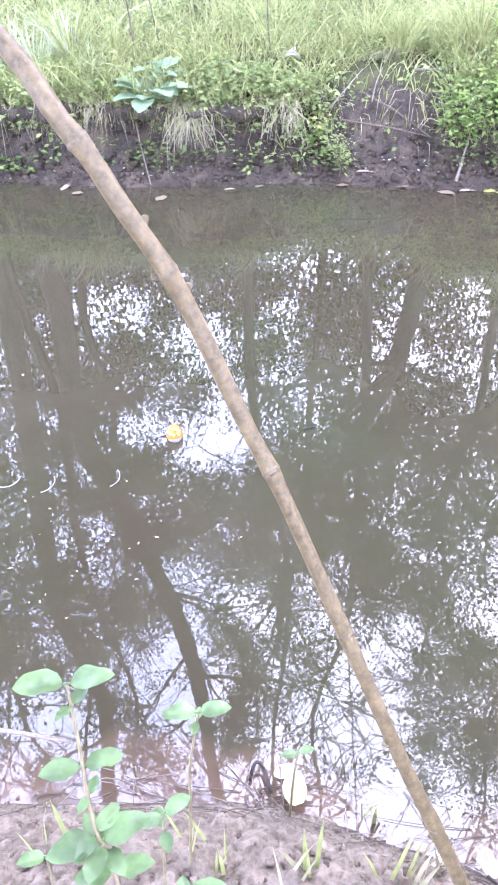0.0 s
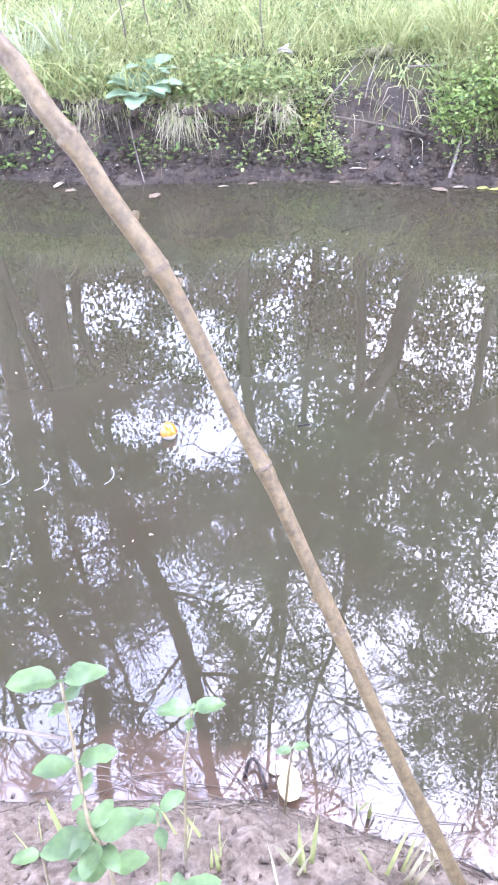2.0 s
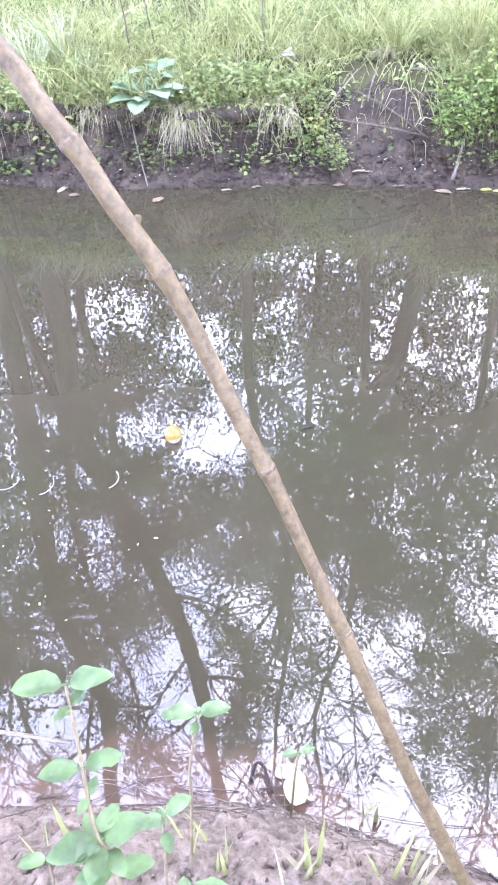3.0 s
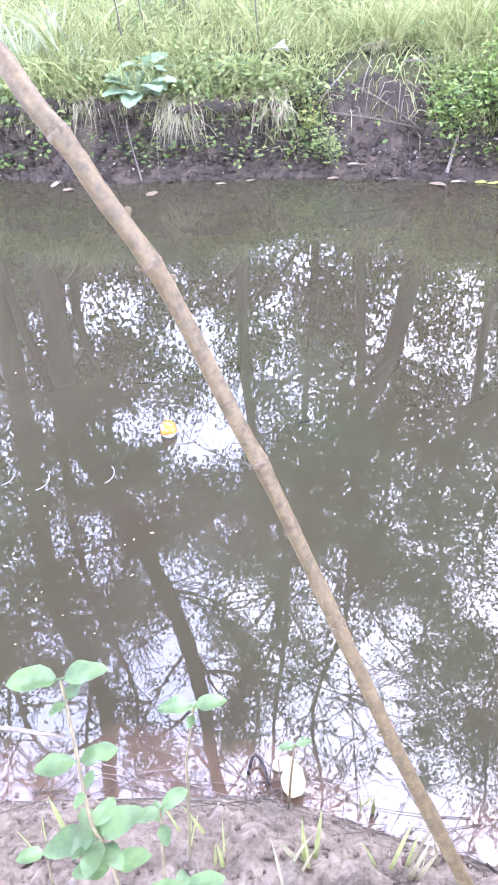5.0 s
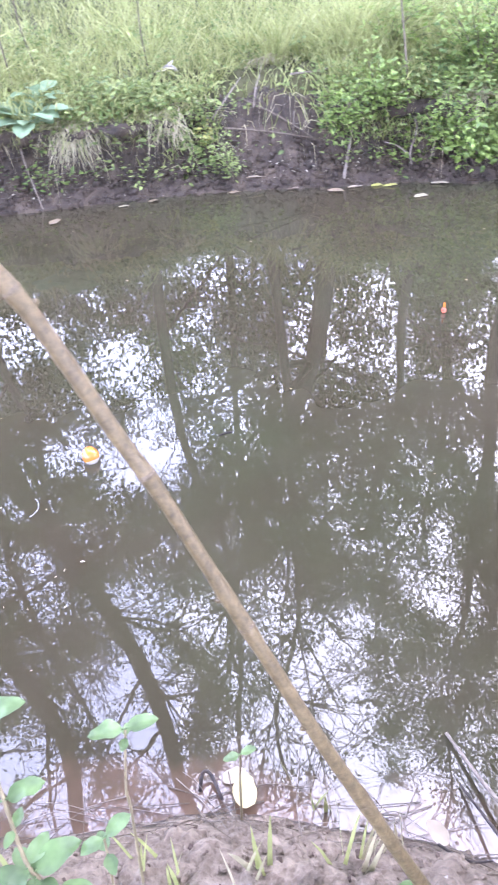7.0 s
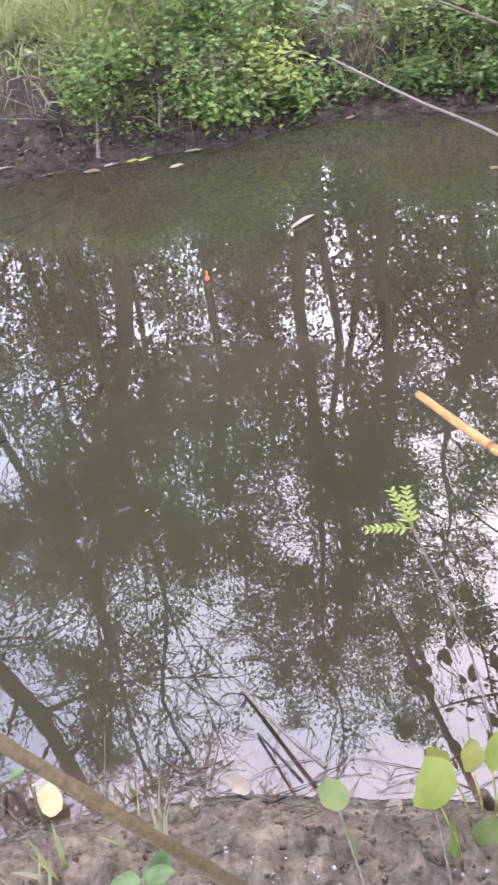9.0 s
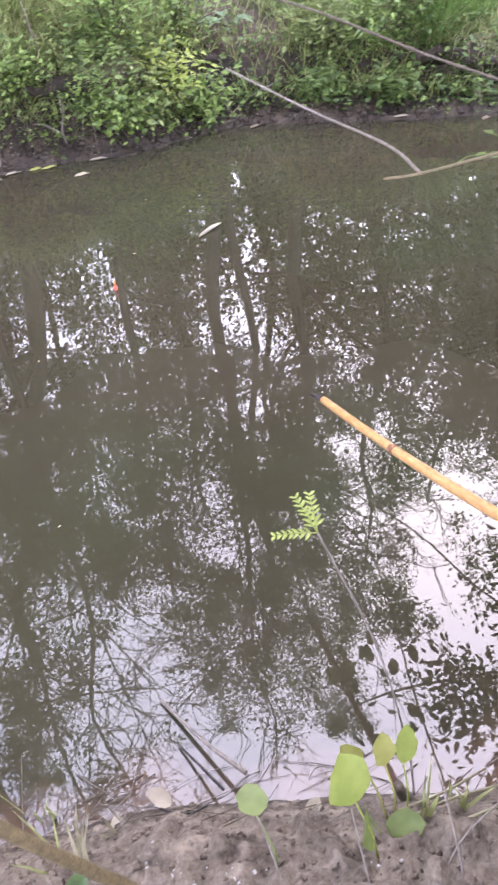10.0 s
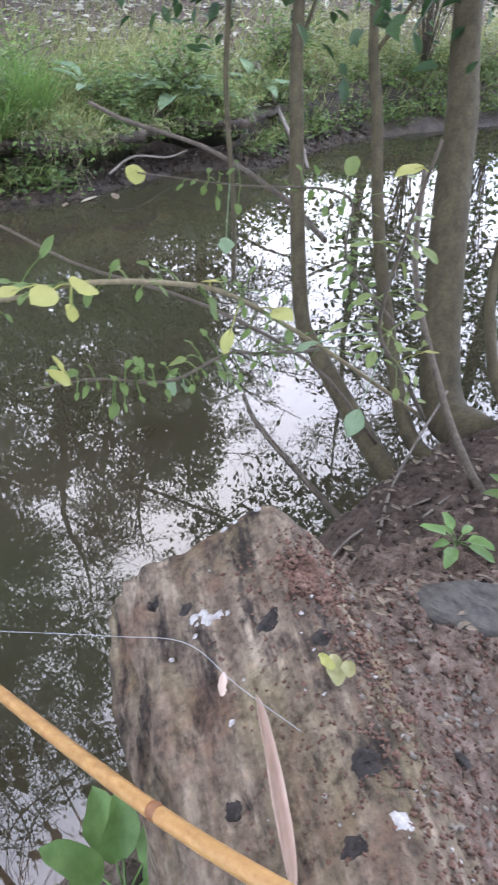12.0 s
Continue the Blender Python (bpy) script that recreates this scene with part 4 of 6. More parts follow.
for k, (x, d, z, n, reach, drop, mat) in enumerate((
        (-0.32, 0.2, 0.34, 60, 0.22, 0.26, GRASS_DRY), (-0.3, 0.2, 0.36, 40, 0.2, 0.2, GRASS), (0.2, 0.2, 0.345, 60, 0.13, 0.18, GRASS_DRY), (0.15, 0.22, 0.38, 36, 0.2, 0.14, GRASS),
        (-0.98, 0.24, 0.4, 60, 0.25, 0.22, GRASS), (-1.22, 0.24, 0.4, 50, 0.25, 0.24, GRASS), (-0.78, 0.22, 0.37, 36, 0.2, 0.2, GRASS_DRY),
        (0.8, 0.62, 0.52, 80, 0.22, 0.2, GRASS_DRY), (0.66, 0.64, 0.53, 40, 0.2, 0.12, GRASS), (1.3, 0.38, 0.47, 46, 0.22, 0.22, GRASS), (4.75, 0.3, 0.36, 40, 0.25, 0.2, GRASS_DRY))):
    hanging_tuft((x, float(far_line(x)) + d, z), n, reach, drop, mat, "long drooping grass rooted at the turf's edge" if mat is GRASS else "dry straw-coloured grass drooping over the mud", 160 + k)
for k, (x, d, n, tall) in enumerate(((-1.15, 0.42, 34, 0.34), (-0.98, 0.5, 34, 0.36), (-0.86, 0.38, 26, 0.28), (-1.3, 0.5, 30, 0.36))):
    tuft((x, float(far_line(x)) + d), n, tall, PALE_GRASS, "tuft of broad pale grey-green grass blades", 180 + k, 0.013, 0.4, 0.16)


def scrap(o):
    """A crumpled white scrap lying in the grass."""
    g = Geo()
    one_leaf(g, o, (0.8, -0.25, -0.25), 0.1, 0.034, curl=-0.1, fold=0.5, rows=6)
    one_leaf(g, Vector(o) + Vector((0.03, 0.0, 0.012)), (0.5, 0.3, 0.5), 0.05, 0.03, curl=0.3, fold=-0.4, rows=5)
    return tagged(made("white_scrap", g, CHALK), "crumpled white scrap caught in the bank grass", "scrap")


scrap((0.2, 4.52, 0.53))


# ---- sticks, stems and fallen leaves of the far bank ----
def stick(name, points, r0, r1, mat, label, category="twig", sides=6, n=14, group=""):
    root = thing(name, points[-1], label, category, group)
    g = tube(Geo(), along(points, n), [r0, r1], sides, rough=0.06)
    part("stem", g, mat, root)
    return root


stick("dry_vine", [(-1.04, 4.62, 0.72), (-0.75, 4.33, 0.43), (-0.63, 4.22, 0.34), (-0.58, 4.08, 0.18), (-0.52, 3.94, -0.01)], 0.006, 0.004, PALE_TWIG, "thin dry stem hanging from the grass to the water")
stick("tall_weed", [(-0.62, 4.5, 0.46), (-0.64, 4.52, 0.75), (-0.7, 4.5, 1.1)], 0.006, 0.003, TWIG, "upright dark leafless weed stem in the grass")
stick("tall_weed", [(-0.5, 4.75, 0.5), (-0.55, 4.75, 0.8), (-0.54, 4.78, 1.1)], 0.005, 0.003, TWIG, "upright dark leafless weed stem in the grass")
stick("tall_weed", [(0.13, 4.6, 0.5), (0.11, 4.6, 0.75), (0.13, 4.6, 1.0)], 0.005, 0.003, TWIG, "upright dark leafless weed stem in the grass")
stick("tall_weed", [(1.48, 4.0, 0.3), (1.46, 4.06, 0.55), (1.44, 4.2, 0.9)], 0.007, 0.004, TWIG, "upright dark leafless weed stem in the grass")
stick("fallen_stick", [(0.49, 4.15, 0.28), (0.75, 4.1, 0.25), (1.0, 4.08, 0.2)], 0.006, 0.004, TWIG, "dark fallen stick lying across the muddy bank")
stick("fallen_stick", [(0.6, 4.24, 0.4), (0.8, 4.16, 0.31), (0.98, 4.07, 0.2)], 0.007, 0.005, TWIG, "dark fallen stick lying across the muddy bank")
stick("fallen_stick", [(0.64, 4.26, 0.37), (0.8, 4.24, 0.36), (1.02, 4.22, 0.34)], 0.006, 0.004, TWIG, "dark fallen stick lying across the muddy bank")
stick("dry_straw", [(0.43, 4.16, 0.33), (0.52, 4.2, 0.42), (0.61, 4.27, 0.5)], 0.004, 0.003, PALE_TWIG, "pale dry straw leaning on the bank", sides=5)
stick("dry_straw", [(0.66, 4.18, 0.36), (0.68, 4.22, 0.44), (0.72, 4.3, 0.5)], 0.004, 0.003, PALE_TWIG, "pale dry straw leaning on the bank", sides=5)
stick("dry_straw", [(0.88, 4.25, 0.5), (1.1, 4.3, 0.5), (1.28, 4.38, 0.55), (1.42, 4.3, 0.44)], 0.006, 0.004, PALE_TWIG, "pale dry stalk arching through the bank grass", sides=5)
stick("dry_straw", [(0.86, 4.1, 0.15), (0.87, 4.13, 0.25), (0.88, 4.16, 0.33)], 0.005, 0.003, PALE_TWIG, "pale root hanging down the mud", sides=5)
stick("white_twig", [(1.47, 4.1, 0.36), (1.52, 3.98, 0.25), (1.48, 3.94, 0.12), (1.5, 3.91, 0.03)], 0.006, 0.007, PALE_TWIG, "bare whitish forked twig on the mud")
stick("white_twig", [(1.34, 3.97, 0.18), (1.4, 3.96, 0.165), (1.48, 3.94, 0.11)], 0.004, 0.006, PALE_TWIG, "bare whitish forked twig on the mud")
stick("bank_twig", [(2.42, 4.0, 0.25), (2.44, 3.9, 0.14), (2.49, 3.83, 0.02)], 0.005, 0.006, PALE_TWIG, "pale bare twig standing in the mud")
stick("bank_twig", [(2.49, 3.88, 0.04), (2.62, 3.86, 0.12), (2.8, 3.8, 0.2)], 0.005, 0.004, PALE_TWIG, "pale bare twig leaning on the mud")
stick("bank_root", [(4.05, 2.98, 0.12), (4.3, 3.0, 0.17), (4.6, 2.96, 0.11), (4.8, 2.95, 0.12)], 0.009, 0.007, PALE_TWIG, "pale root running along the muddy bank")
stick("bank_root", [(6.0, 3.2, 0.5), (5.7, 2.8, 0.3), (5.45, 2.4, 0.03)], 0.022, 0.018, PALE_TWIG, "pale fallen branch reaching down to the water", n=20)
stick("bank_root", [(5.95, 2.9, 0.32), (5.8, 2.65, 0.15), (5.55, 2.42, 0.02), (5.4, 2.3, 0.0)], 0.016, 0.012, PALE_TWIG, "pale root reaching down to the water", n=20)


def fallen_leaf(place, length, width, turn, mat, label, tip=0.0, seed=0, z=None):
    r = random.Random(seed)
    x, y = place
    z = max(0.004, float(height(x, y)) + 0.006) if z is None else z
    g = Geo()
    a = radians(turn)
    o = Vector((x, y, z))
    way = Vector((math.cos(a), math.sin(a), tip))
    one_leaf(g, -way.normalized() * length / 2, way, length, width, curl=r.uniform(-0.12, 0.1), fold=0.15)
    ob = made("fallen_leaf", g, mat)
    ob.location = o
    return tagged(ob, label, "leaf", "fallen leaves")


for k, (x, y, ln, w, turn, mat) in enumerate((
        (0.64, 4.0, 0.12, 0.02, 3, PALE), (0.82, 3.89, 0.07, 0.02, -5, DEAD), (1.27, 3.82, 0.08, 0.035, 12, YELLOW), (1.33, 3.79, 0.08, 0.03, -8, YELLOW),
        (1.03, 3.79, 0.1, 0.04, -35, DEAD), (1.15, 3.83, 0.09, 0.022, 4, PALE), (1.44, 3.6, 0.09, 0.035, 10, PALE), (1.59, 3.75, 0.1, 0.025, -20, PALE),
        (0.5, 3.92, 0.07, 0.03, -12, DEAD), (-0.1, 3.88, 0.06, 0.015, 5, PALE), (0.06, 3.92, 0.06, 0.025, 20, DEAD), (-0.98, 3.93, 0.09, 0.04, 70, PALE),
        (2.55, 3.7, 0.08, 0.03, 10, DEAD), (3.3, 3.3, 0.09, 0.03, -30, PALE), (3.85, 2.97, 0.12, 0.03, -12, PALE),
        (3.7, 3.02, 0.1, 0.04, 20, DEAD), (4.0, 2.9, 0.1, 0.05, 60, DEAD), (-0.9, 3.84, 0.06, 0.04, 10, DEAD), (-0.45, 3.75, 0.07, 0.05, 40, DEAD))):
    fallen_leaf((x, y), ln, w, turn, mat, ("yellow", "dead brown", "pale dry")[0 if mat is YELLOW else 1 if mat is DEAD else 2] + " leaf lying at the water's edge", seed=k)
fallen_leaf((0.22, 4.45), 0.12, 0.05, -40, PALE, "pale curled leaf caught in the grass", 0.2, 40, 0.53)
fallen_leaf((1.66, 2.63), 0.16, 0.022, 22, PALE, "slim pale leaf floating on the dark water", 0, 41, 0.005)
stick("dead_reed", [(1.1, 3.9, 0.03), (1.13, 3.96, 0.1), (1.18, 4.06, 0.24), (1.22, 4.12, 0.36)], 0.012, 0.003, PALE_TWIG, "broad dead reed blade leaning on the bank", sides=4)


LITTER_LEAF = leafy("litter_leaves", (0.07, 0.058, 0.038), (0.4, 0.375, 0.29), through=0.1)


def far_litter():
    """Dead leaves over the open ground and the foot of the far bank."""
    rn = np.random.RandomState(45)
    n, upper = 4200, 3200
    x = np.concatenate([rn.uniform(3.9, 12, upper), rn.uniform(-1.8, 7, n - upper)])
    d = np.concatenate([rn.uniform(0.3, 4.5, upper), rn.uniform(0.03, 0.3, n - upper)])
    y = far_line(x) + d
    at = np.stack([x, y, height(x, y) + 0.01], 1)
    way = np.stack([rn.normal(0, 1, n), rn.normal(0, 1, n), rn.uniform(-0.1, 0.3, n)], 1)
    ln = np.concatenate([rn.uniform(0.05, 0.12, upper), rn.uniform(0.008, 0.022, n - upper)])
    g = leaves(Geo(), at, way, rn.normal(0, 0.3, (n, 3)) + np.array([0, 0, 1.0]), ln, ln * 0.5)
    return tagged(made("far_litter", g, LITTER_LEAF, smooth=False), "dead leaves strewn over the far bank", "leaves", kind="stuff")


far_litter()


# ---- things floating on the water ----
def ball(geo, o, r, rows, flat=1.0, sides=20):
    v, f = [], []
    for i in range(rows + 1):
        p = math.pi * i / rows
        for k in range(sides):
            a = 6.283185 * k / sides
            v.append((o[0] + r * math.sin(p) * math.cos(a), o[1] + r * math.sin(p) * math.sin(a), o[2] + r * flat * math.cos(p)))
    for i in range(rows):
        for k in range(sides):
            j = (k + 1) % sides
            f.append((i * sides + k, (i + 1) * sides + k, (i + 1) * sides + j, i * sides + j))
    geo.add(v, f)
    return geo


def bobber():
    o = Vector((-0.233, 1.754, 0.016))
    root = thing("fishing_float", o, "round orange and white fishing float on the water", "fishing float")
    tilt = Matrix.Rotation(radians(-25), 3, Vector((1, 0.5, 0)))
    for name, mat, part_of in (("orange_cap", ORANGE, (0, 10)), ("white_base", WHITE, (10, 16))):
        v, f = [], []
        for i in range(part_of[0], part_of[1] + 1):
            p = math.pi * i / 16
            r = 0.0255 * (1.0 if name == "orange_cap" else 0.985)
            for k in range(24):
                a = 6.283185 * k / 24
                v.append(o + tilt @ Vector((r * math.sin(p) * math.cos(a), r * math.sin(p) * math.sin(a), 0.029 * math.cos(p))))
        for i in range(part_of[1] - part_of[0]):
            for k in range(24):
                j = (k + 1) % 24
                f.append((i * 24 + k, (i + 1) * 24 + k, (i + 1) * 24 + j, i * 24 + j))
        part(name, Geo().add(v, f), mat, root)
    e = o + tilt @ Vector((0, 0, -0.029))
    part("eyelet", tube(Geo(), [e - (e - o) * 0.1, e + (e - o) * 0.25], [0.004, 0.003], 8), KNOT, root)
    return root


bobber()


def red_float():
    o = Vector((1.1, 2.38, 0.012))
    root = thing("small_float", o, "tiny red fishing float standing in the water", "fishing float")
    part("body", ball(Geo(), o, 0.0085, 10, 1.3), RED, root)
    part("tip", tube(Geo(), [o + Vector((0, 0, 0.014)), o + Vector((0, 0, 0.032))], [0.004, 0.003], 8), ORANGE, root)
    return root


red_float()
for x, y, turn in ((-0.69, 1.53, -20), (-0.59, 1.51, 10), (-0.41, 1.53, 25)):
    pts = []
    for k in range(9):
        a = radians(265 + turn + k * 14)
        pts.append((x + 0.036 * math.cos(a), y + 0.036 + 0.036 * math.sin(a), 0.003 + 0.012 * (k / 8)))
    stick("line_loop", pts, 0.0009, 0.0009, LINE, "curl of white fishing line on the water", "fishing line", 6, 20, "fishing line curls")
def floating_specks():
    """Bits of leaf and seed that drift on the water."""
    rn = np.random.RandomState(46)
    n = 70
    at = np.stack([np.concatenate([rn.uniform(-0.75, -0.25, 30), rn.uniform(-0.8, 2.2, 40)]), np.concatenate([rn.uniform(0.95, 1.5, 30), rn.uniform(1.3, 3.6, 40)]), np.full(n, 0.003)], 1)
    way = np.stack([rn.normal(0, 1, n), rn.normal(0, 1, n), np.zeros(n)], 1)
    ln = rn.uniform(0.005, 0.014, n)
    g = leaves(Geo(), at, way, np.tile([0, 0, 1.0], (n, 1)), ln, ln * 0.5, 0.05, 0.0)
    return tagged(made("floating_specks", g, PALE, smooth=False), "pale bits of leaf drifting on the water", "specks", kind="stuff")


floating_specks()
stick("floating_twig", [(0.16, 1.79, 0.002), (0.18, 1.795, 0.004), (0.2, 1.80, 0.002)], 0.003, 0.003, KNOT, "short black twig floating on the water")


# ---- the leaning pole ----
def leaning_pole():
    run = along([(-0.165, 0.504, 1.304), (-0.140, 0.491, 1.279), (-0.122, 0.480, 1.254), (-0.104, 0.475, 1.230), (-0.086, 0.470, 1.199), (-0.063, 0.466, 1.162), (-0.043, 0.462, 1.121), (-0.006, 0.445, 1.037), (0.015, 0.435, 0.994), (0.040, 0.421, 0.935), (0.068, 0.405, 0.867), (0.100, 0.386, 0.790), (0.140, 0.365, 0.692), (0.177, 0.348, 0.607), (0.217, 0.329, 0.514), (0.269, 0.306, 0.397), (0.320, 0.282, 0.280), (0.371, 0.258, 0.163)], 110)
    root = thing("leaning_pole", run[-1], "peeled brown branch leaning over the water, stuck in the soil", "pole")
    g = Geo()
    rads = []
    for i in range(110):
        swell = max(math.exp(-((i - c) / 1.6) ** 2) for c in (17, 33, 50, 63, 66, 84, 97))
        rads.append(float(np.interp(i, (0, 40, 60, 90, 109), (0.0069, 0.0066, 0.0062, 0.008, 0.0092))) + 0.001 * swell)
    tube(g, run, rads, 14, rough=0.02)
    shaft = part("shaft", g, POLE_BARK, root)
    r = random.Random(4)
    for i, a in ((17, 2.6), (28, 3.3), (33, 0.4), (36, 3.2), (63, 0.6), (75, 0.2), (90, 3.0)):
        d = (run[i + 1] - run[i]).normalized()
        s = d.orthogonal().normalized()
        s.rotate(Matrix.Rotation(a, 3, d))
        p = run[i] + s * (rads[i] - 0.002)
        part("knot", tube(Geo(), [p, p + s * 0.004 - d * 0.002, p + s * 0.0052 - d * 0.003], [0.0034, 0.0026, 0.0016], 7), POLE_BARK, shaft)
    for i in (17, 33, 50, 66, 84, 97):
        d = (run[i + 1] - run[i]).normalized() * 0.0022
        part("ring", tube(Geo(), [run[i] - d, run[i], run[i] + d], [rads[i] * 0.98, rads[i] * 1.03, rads[i] * 0.98], 14, rough=0.06), POLE_SCAR, shaft, "pale ring scar")
    return root


leaning_pole()


def bamboo_rod():
    a, b = Vector((1.04, 0.941, 0.412)), Vector((0.872, -0.9, 1.06))
    root = thing("bamboo_rod", b, "golden bamboo fishing rod with brown joints over the water", "fishing rod")
    run = along([a, (1.004, 0.672, 0.484), (0.974, 0.37, 0.572), (0.908, -0.085, 0.757), (0.89, -0.4, 0.886), b], 91)
    cane = part("cane", tube(Geo(), run, [0.0082 + 0.0038 * i / 90 for i in range(91)], 14), CANE, root)
    for i in (18, 39, 54, 71, 86):
        r = 0.0082 + 0.0038 * i / 90
        d = (run[i + 1] - run[i]).normalized()
        q = run[i]
        part("joint", tube(Geo(), [q - d * 0.006, q - d * 0.003, q, q + d * 0.003, q + d * 0.009], [r * 1.005, r * 1.04, r * 1.14, r * 1.05, r * 1.005], 14), JOINT, cane)
    tip = a - (b - a).normalized() * 0.05
    part("tip", tube(Geo(), [a, a + (tip - a) * 0.5, tip], [0.0085, 0.006, 0.004], 10), KNOT, root, "dark frayed tip")
    return root


bamboo_rod()


# ---- the rotten log ----
LOG_END, LOG_WAY, LOG_SIDE = Vector((1.29, 0.07, 0.55)), Vector((-0.66, -0.751, -0.02)).normalized(), Vector((0.751, -0.66, 0))


DENTS = ((1.145, 0.12, 0.014), (1.155, 0.065, 0.013), (1.165, -0.07, 0.02), (1.175, -0.145, 0.016), (1.06, -0.27, 0.026), (0.965, -0.16, 0.016), (1.18, -0.35, 0.018), (0.98, -0.3, 0.016))


def log_point(s, a, dents=True):
    """A point of the log's skin, s metres from the slanting cut end, at the angle a round it."""
    c, n = math.cos(a), math.sin(a)
    q = Vector((c * 2.5, n * 2.5, s * 5))
    rugged = noise.noise(q) * 0.024 + noise.noise(q * 3.1) * 0.012 + noise.noise(Vector((c * 16, n * 16, s * 6))) * 0.009 + noise.noise(Vector((c * 36, n * 36, s * 26))) * 0.006
    edge = 1 - 0.05 * math.exp(-s / 0.02)
    rx, rz = (0.19 + rugged + (0.022 * math.exp(-(s / 0.16) ** 2) if c < 0 else 0)) * edge, (0.262 + rugged * 0.9) * edge
    side = math.copysign(abs(c) ** 0.5, c) * rx
    p = LOG_END + LOG_WAY * (s + float(np.interp(side, (-0.19, 0.05, 0.16, 0.2), (-0.016, -0.028, 0.05, 0.09))) * max(0.0, 1 - s / 0.5)) + LOG_SIDE * side + Vector((0, 0, math.copysign(abs(n) ** 0.5, n) * rz + ((0.055 * math.exp(-((side - 0.055) / 0.075) ** 2) - 0.02 + 0.1 * min(side, 0.05)) * min(1, n * 3) if n > 0 else 0)))
    if dents and n > 0:
        for x, y, size in DENTS:
            p.z -= 0.012 * math.exp(-((p.x - x) ** 2 + (p.y - y) ** 2) / size ** 2)
    return p


LOG_ROWS, LOG_ROUND = 150, 150
LOG_SKIN = [log_point(1.0 * i / (LOG_ROWS - 1), 6.283185 * k / LOG_ROUND) for i in range(LOG_ROWS) for k in range(LOG_ROUND)]
LOG_FACES = [((i - 1) * LOG_ROUND + k, i * LOG_ROUND + k, i * LOG_ROUND + (k + 1) % LOG_ROUND, (i - 1) * LOG_ROUND + (k + 1) % LOG_ROUND) for i in range(1, LOG_ROWS) for k in range(LOG_ROUND)]
LOG_FACES += [tuple(range(LOG_ROUND)), tuple(range((LOG_ROWS - 1) * LOG_ROUND, LOG_ROWS * LOG_ROUND))[::-1]]
LOG_TREE = BVHTree.FromPolygons(LOG_SKIN, LOG_FACES)


def log_top(x, y):
    """The point of the log's upper skin at the place (x, y)."""
    hit = LOG_TREE.ray_cast(Vector((x, y, 2)), Vector((0, 0, -1)))[0]
    return hit if hit is not None else Vector((x, y, LOG_END.z + 0.2))


def log():
    """A thick rotten log whose cut end hangs out over the water."""
    root = thing("rotten_log", (1.12, -0.2, 0.45), "thick rotten log with crumbling brown wood on the bank", "log")
    body = part("body", Geo().add(LOG_SKIN, LOG_FACES), LOG, root)
    r = random.Random(2)
    for x, y, size in DENTS:
        g = Geo()
        v = []
        for i in range(8):
            for k in range(16):
                t = 6.283185 * k / 16
                q = 0.8 * size * (i / 7) * (1.05 + 0.6 * noise.noise(Vector((x * 50 + math.cos(t) * 0.9, y * 50 + math.sin(t) * 0.9, 0))) + r.uniform(-0.1, 0.1))
                p = log_top(x + q * math.cos(t), y + q * math.sin(t))
                v.append(p + Vector((0, 0, 0.004 - 0.006 * (i / 7) ** 3 + r.uniform(-0.0025, 0.0025))))
        fs = [(i * 16 + k, i * 16 + (k + 1) % 16, (i + 1) * 16 + (k + 1) % 16, (i + 1) * 16 + k) for i in range(7) for k in range(16)]
        part("rot_hole", g.add(v, fs), KNOT, body, "black rotten patch")
    return root


log()


def crumbs(name, n, spots, mat, size, label, seed, category, flat=0.5):
    """Small bits scattered where spots gives place and spread."""
    rn = np.random.RandomState(seed)
    g = Geo()
    for i in range(n):
        o = spots(rn)
        s = size * rn.uniform(0.4, 1.2)
        q = rn.normal(0, 0.35, (8, 3)) * s
        w = rn.uniform(0.5, 1.3, 2)
        v = [(o[0] + sx * s * w[0] + d[0], o[1] + sy * s * w[1] + d[1], o[2] + sz * s * flat + d[2] * flat) for (sx, sy, sz), d in zip([(-1, -1, -1), (1, -1, -1), (1, 1, -1), (-1, 1, -1), (-1, -1, 1), (1, -1, 1), (1, 1, 1), (-1, 1, 1)], q)]
        g.add(v, [(0, 3, 2, 1), (4, 5, 6, 7), (0, 1, 5, 4), (1, 2, 6, 5), (2, 3, 7, 6), (3, 0, 4, 7)])
    return tagged(made(name, g, mat), label, category, kind="stuff")


RED_WOOD = earth("red_wood_crumbs", (0.05, 0.025, 0.018), (0.11, 0.06, 0.042), (0.2, 0.13, 0.1), 0.95, 200, 40, 0.002, 0.1)


def on_log(rn):
    q = LOG_END + LOG_WAY * rn.uniform(0.03, 0.75) + LOG_SIDE * (0.18 - 0.3 * rn.beta(1.1, 2.2))
    p = log_top(q.x, q.y)
    return (p.x, p.y, p.z + 0.001)


def on_mound(rn):
    x, y = rn.uniform(1.3, 2.3), rn.uniform(-0.9, 0.12)
    return (x, y, near_z(x, y) + 0.003)


def on_heap(rn):
    q = LOG_END + LOG_WAY * rn.uniform(0.04, 0.95) + LOG_SIDE * (0.07 + rn.beta(1.2, 2.2) * 0.6)
    side = (q - LOG_END).dot(LOG_SIDE)
    z = near_z(q.x, q.y)
    if side < 0.17:
        z = max(z, log_top(q.x, q.y).z)
    return (q.x, q.y, z + 0.002)


crumbs("heap_crumbs", 3000, on_heap, RED_WOOD, 0.0024, "red-brown crumbs of rotten wood heaped beside the log", 37, "wood crumbs")
crumbs("heap_litter", 320, on_heap, MULCH, 0.0045, "dark clods of soil and leaf mould beside the log", 38, "litter", 0.6)
crumbs("heap_chips", 260, on_heap, PALE_TWIG, 0.0042, "pale flat chips of rotten wood beside the log", 42, "wood chips", 0.22)


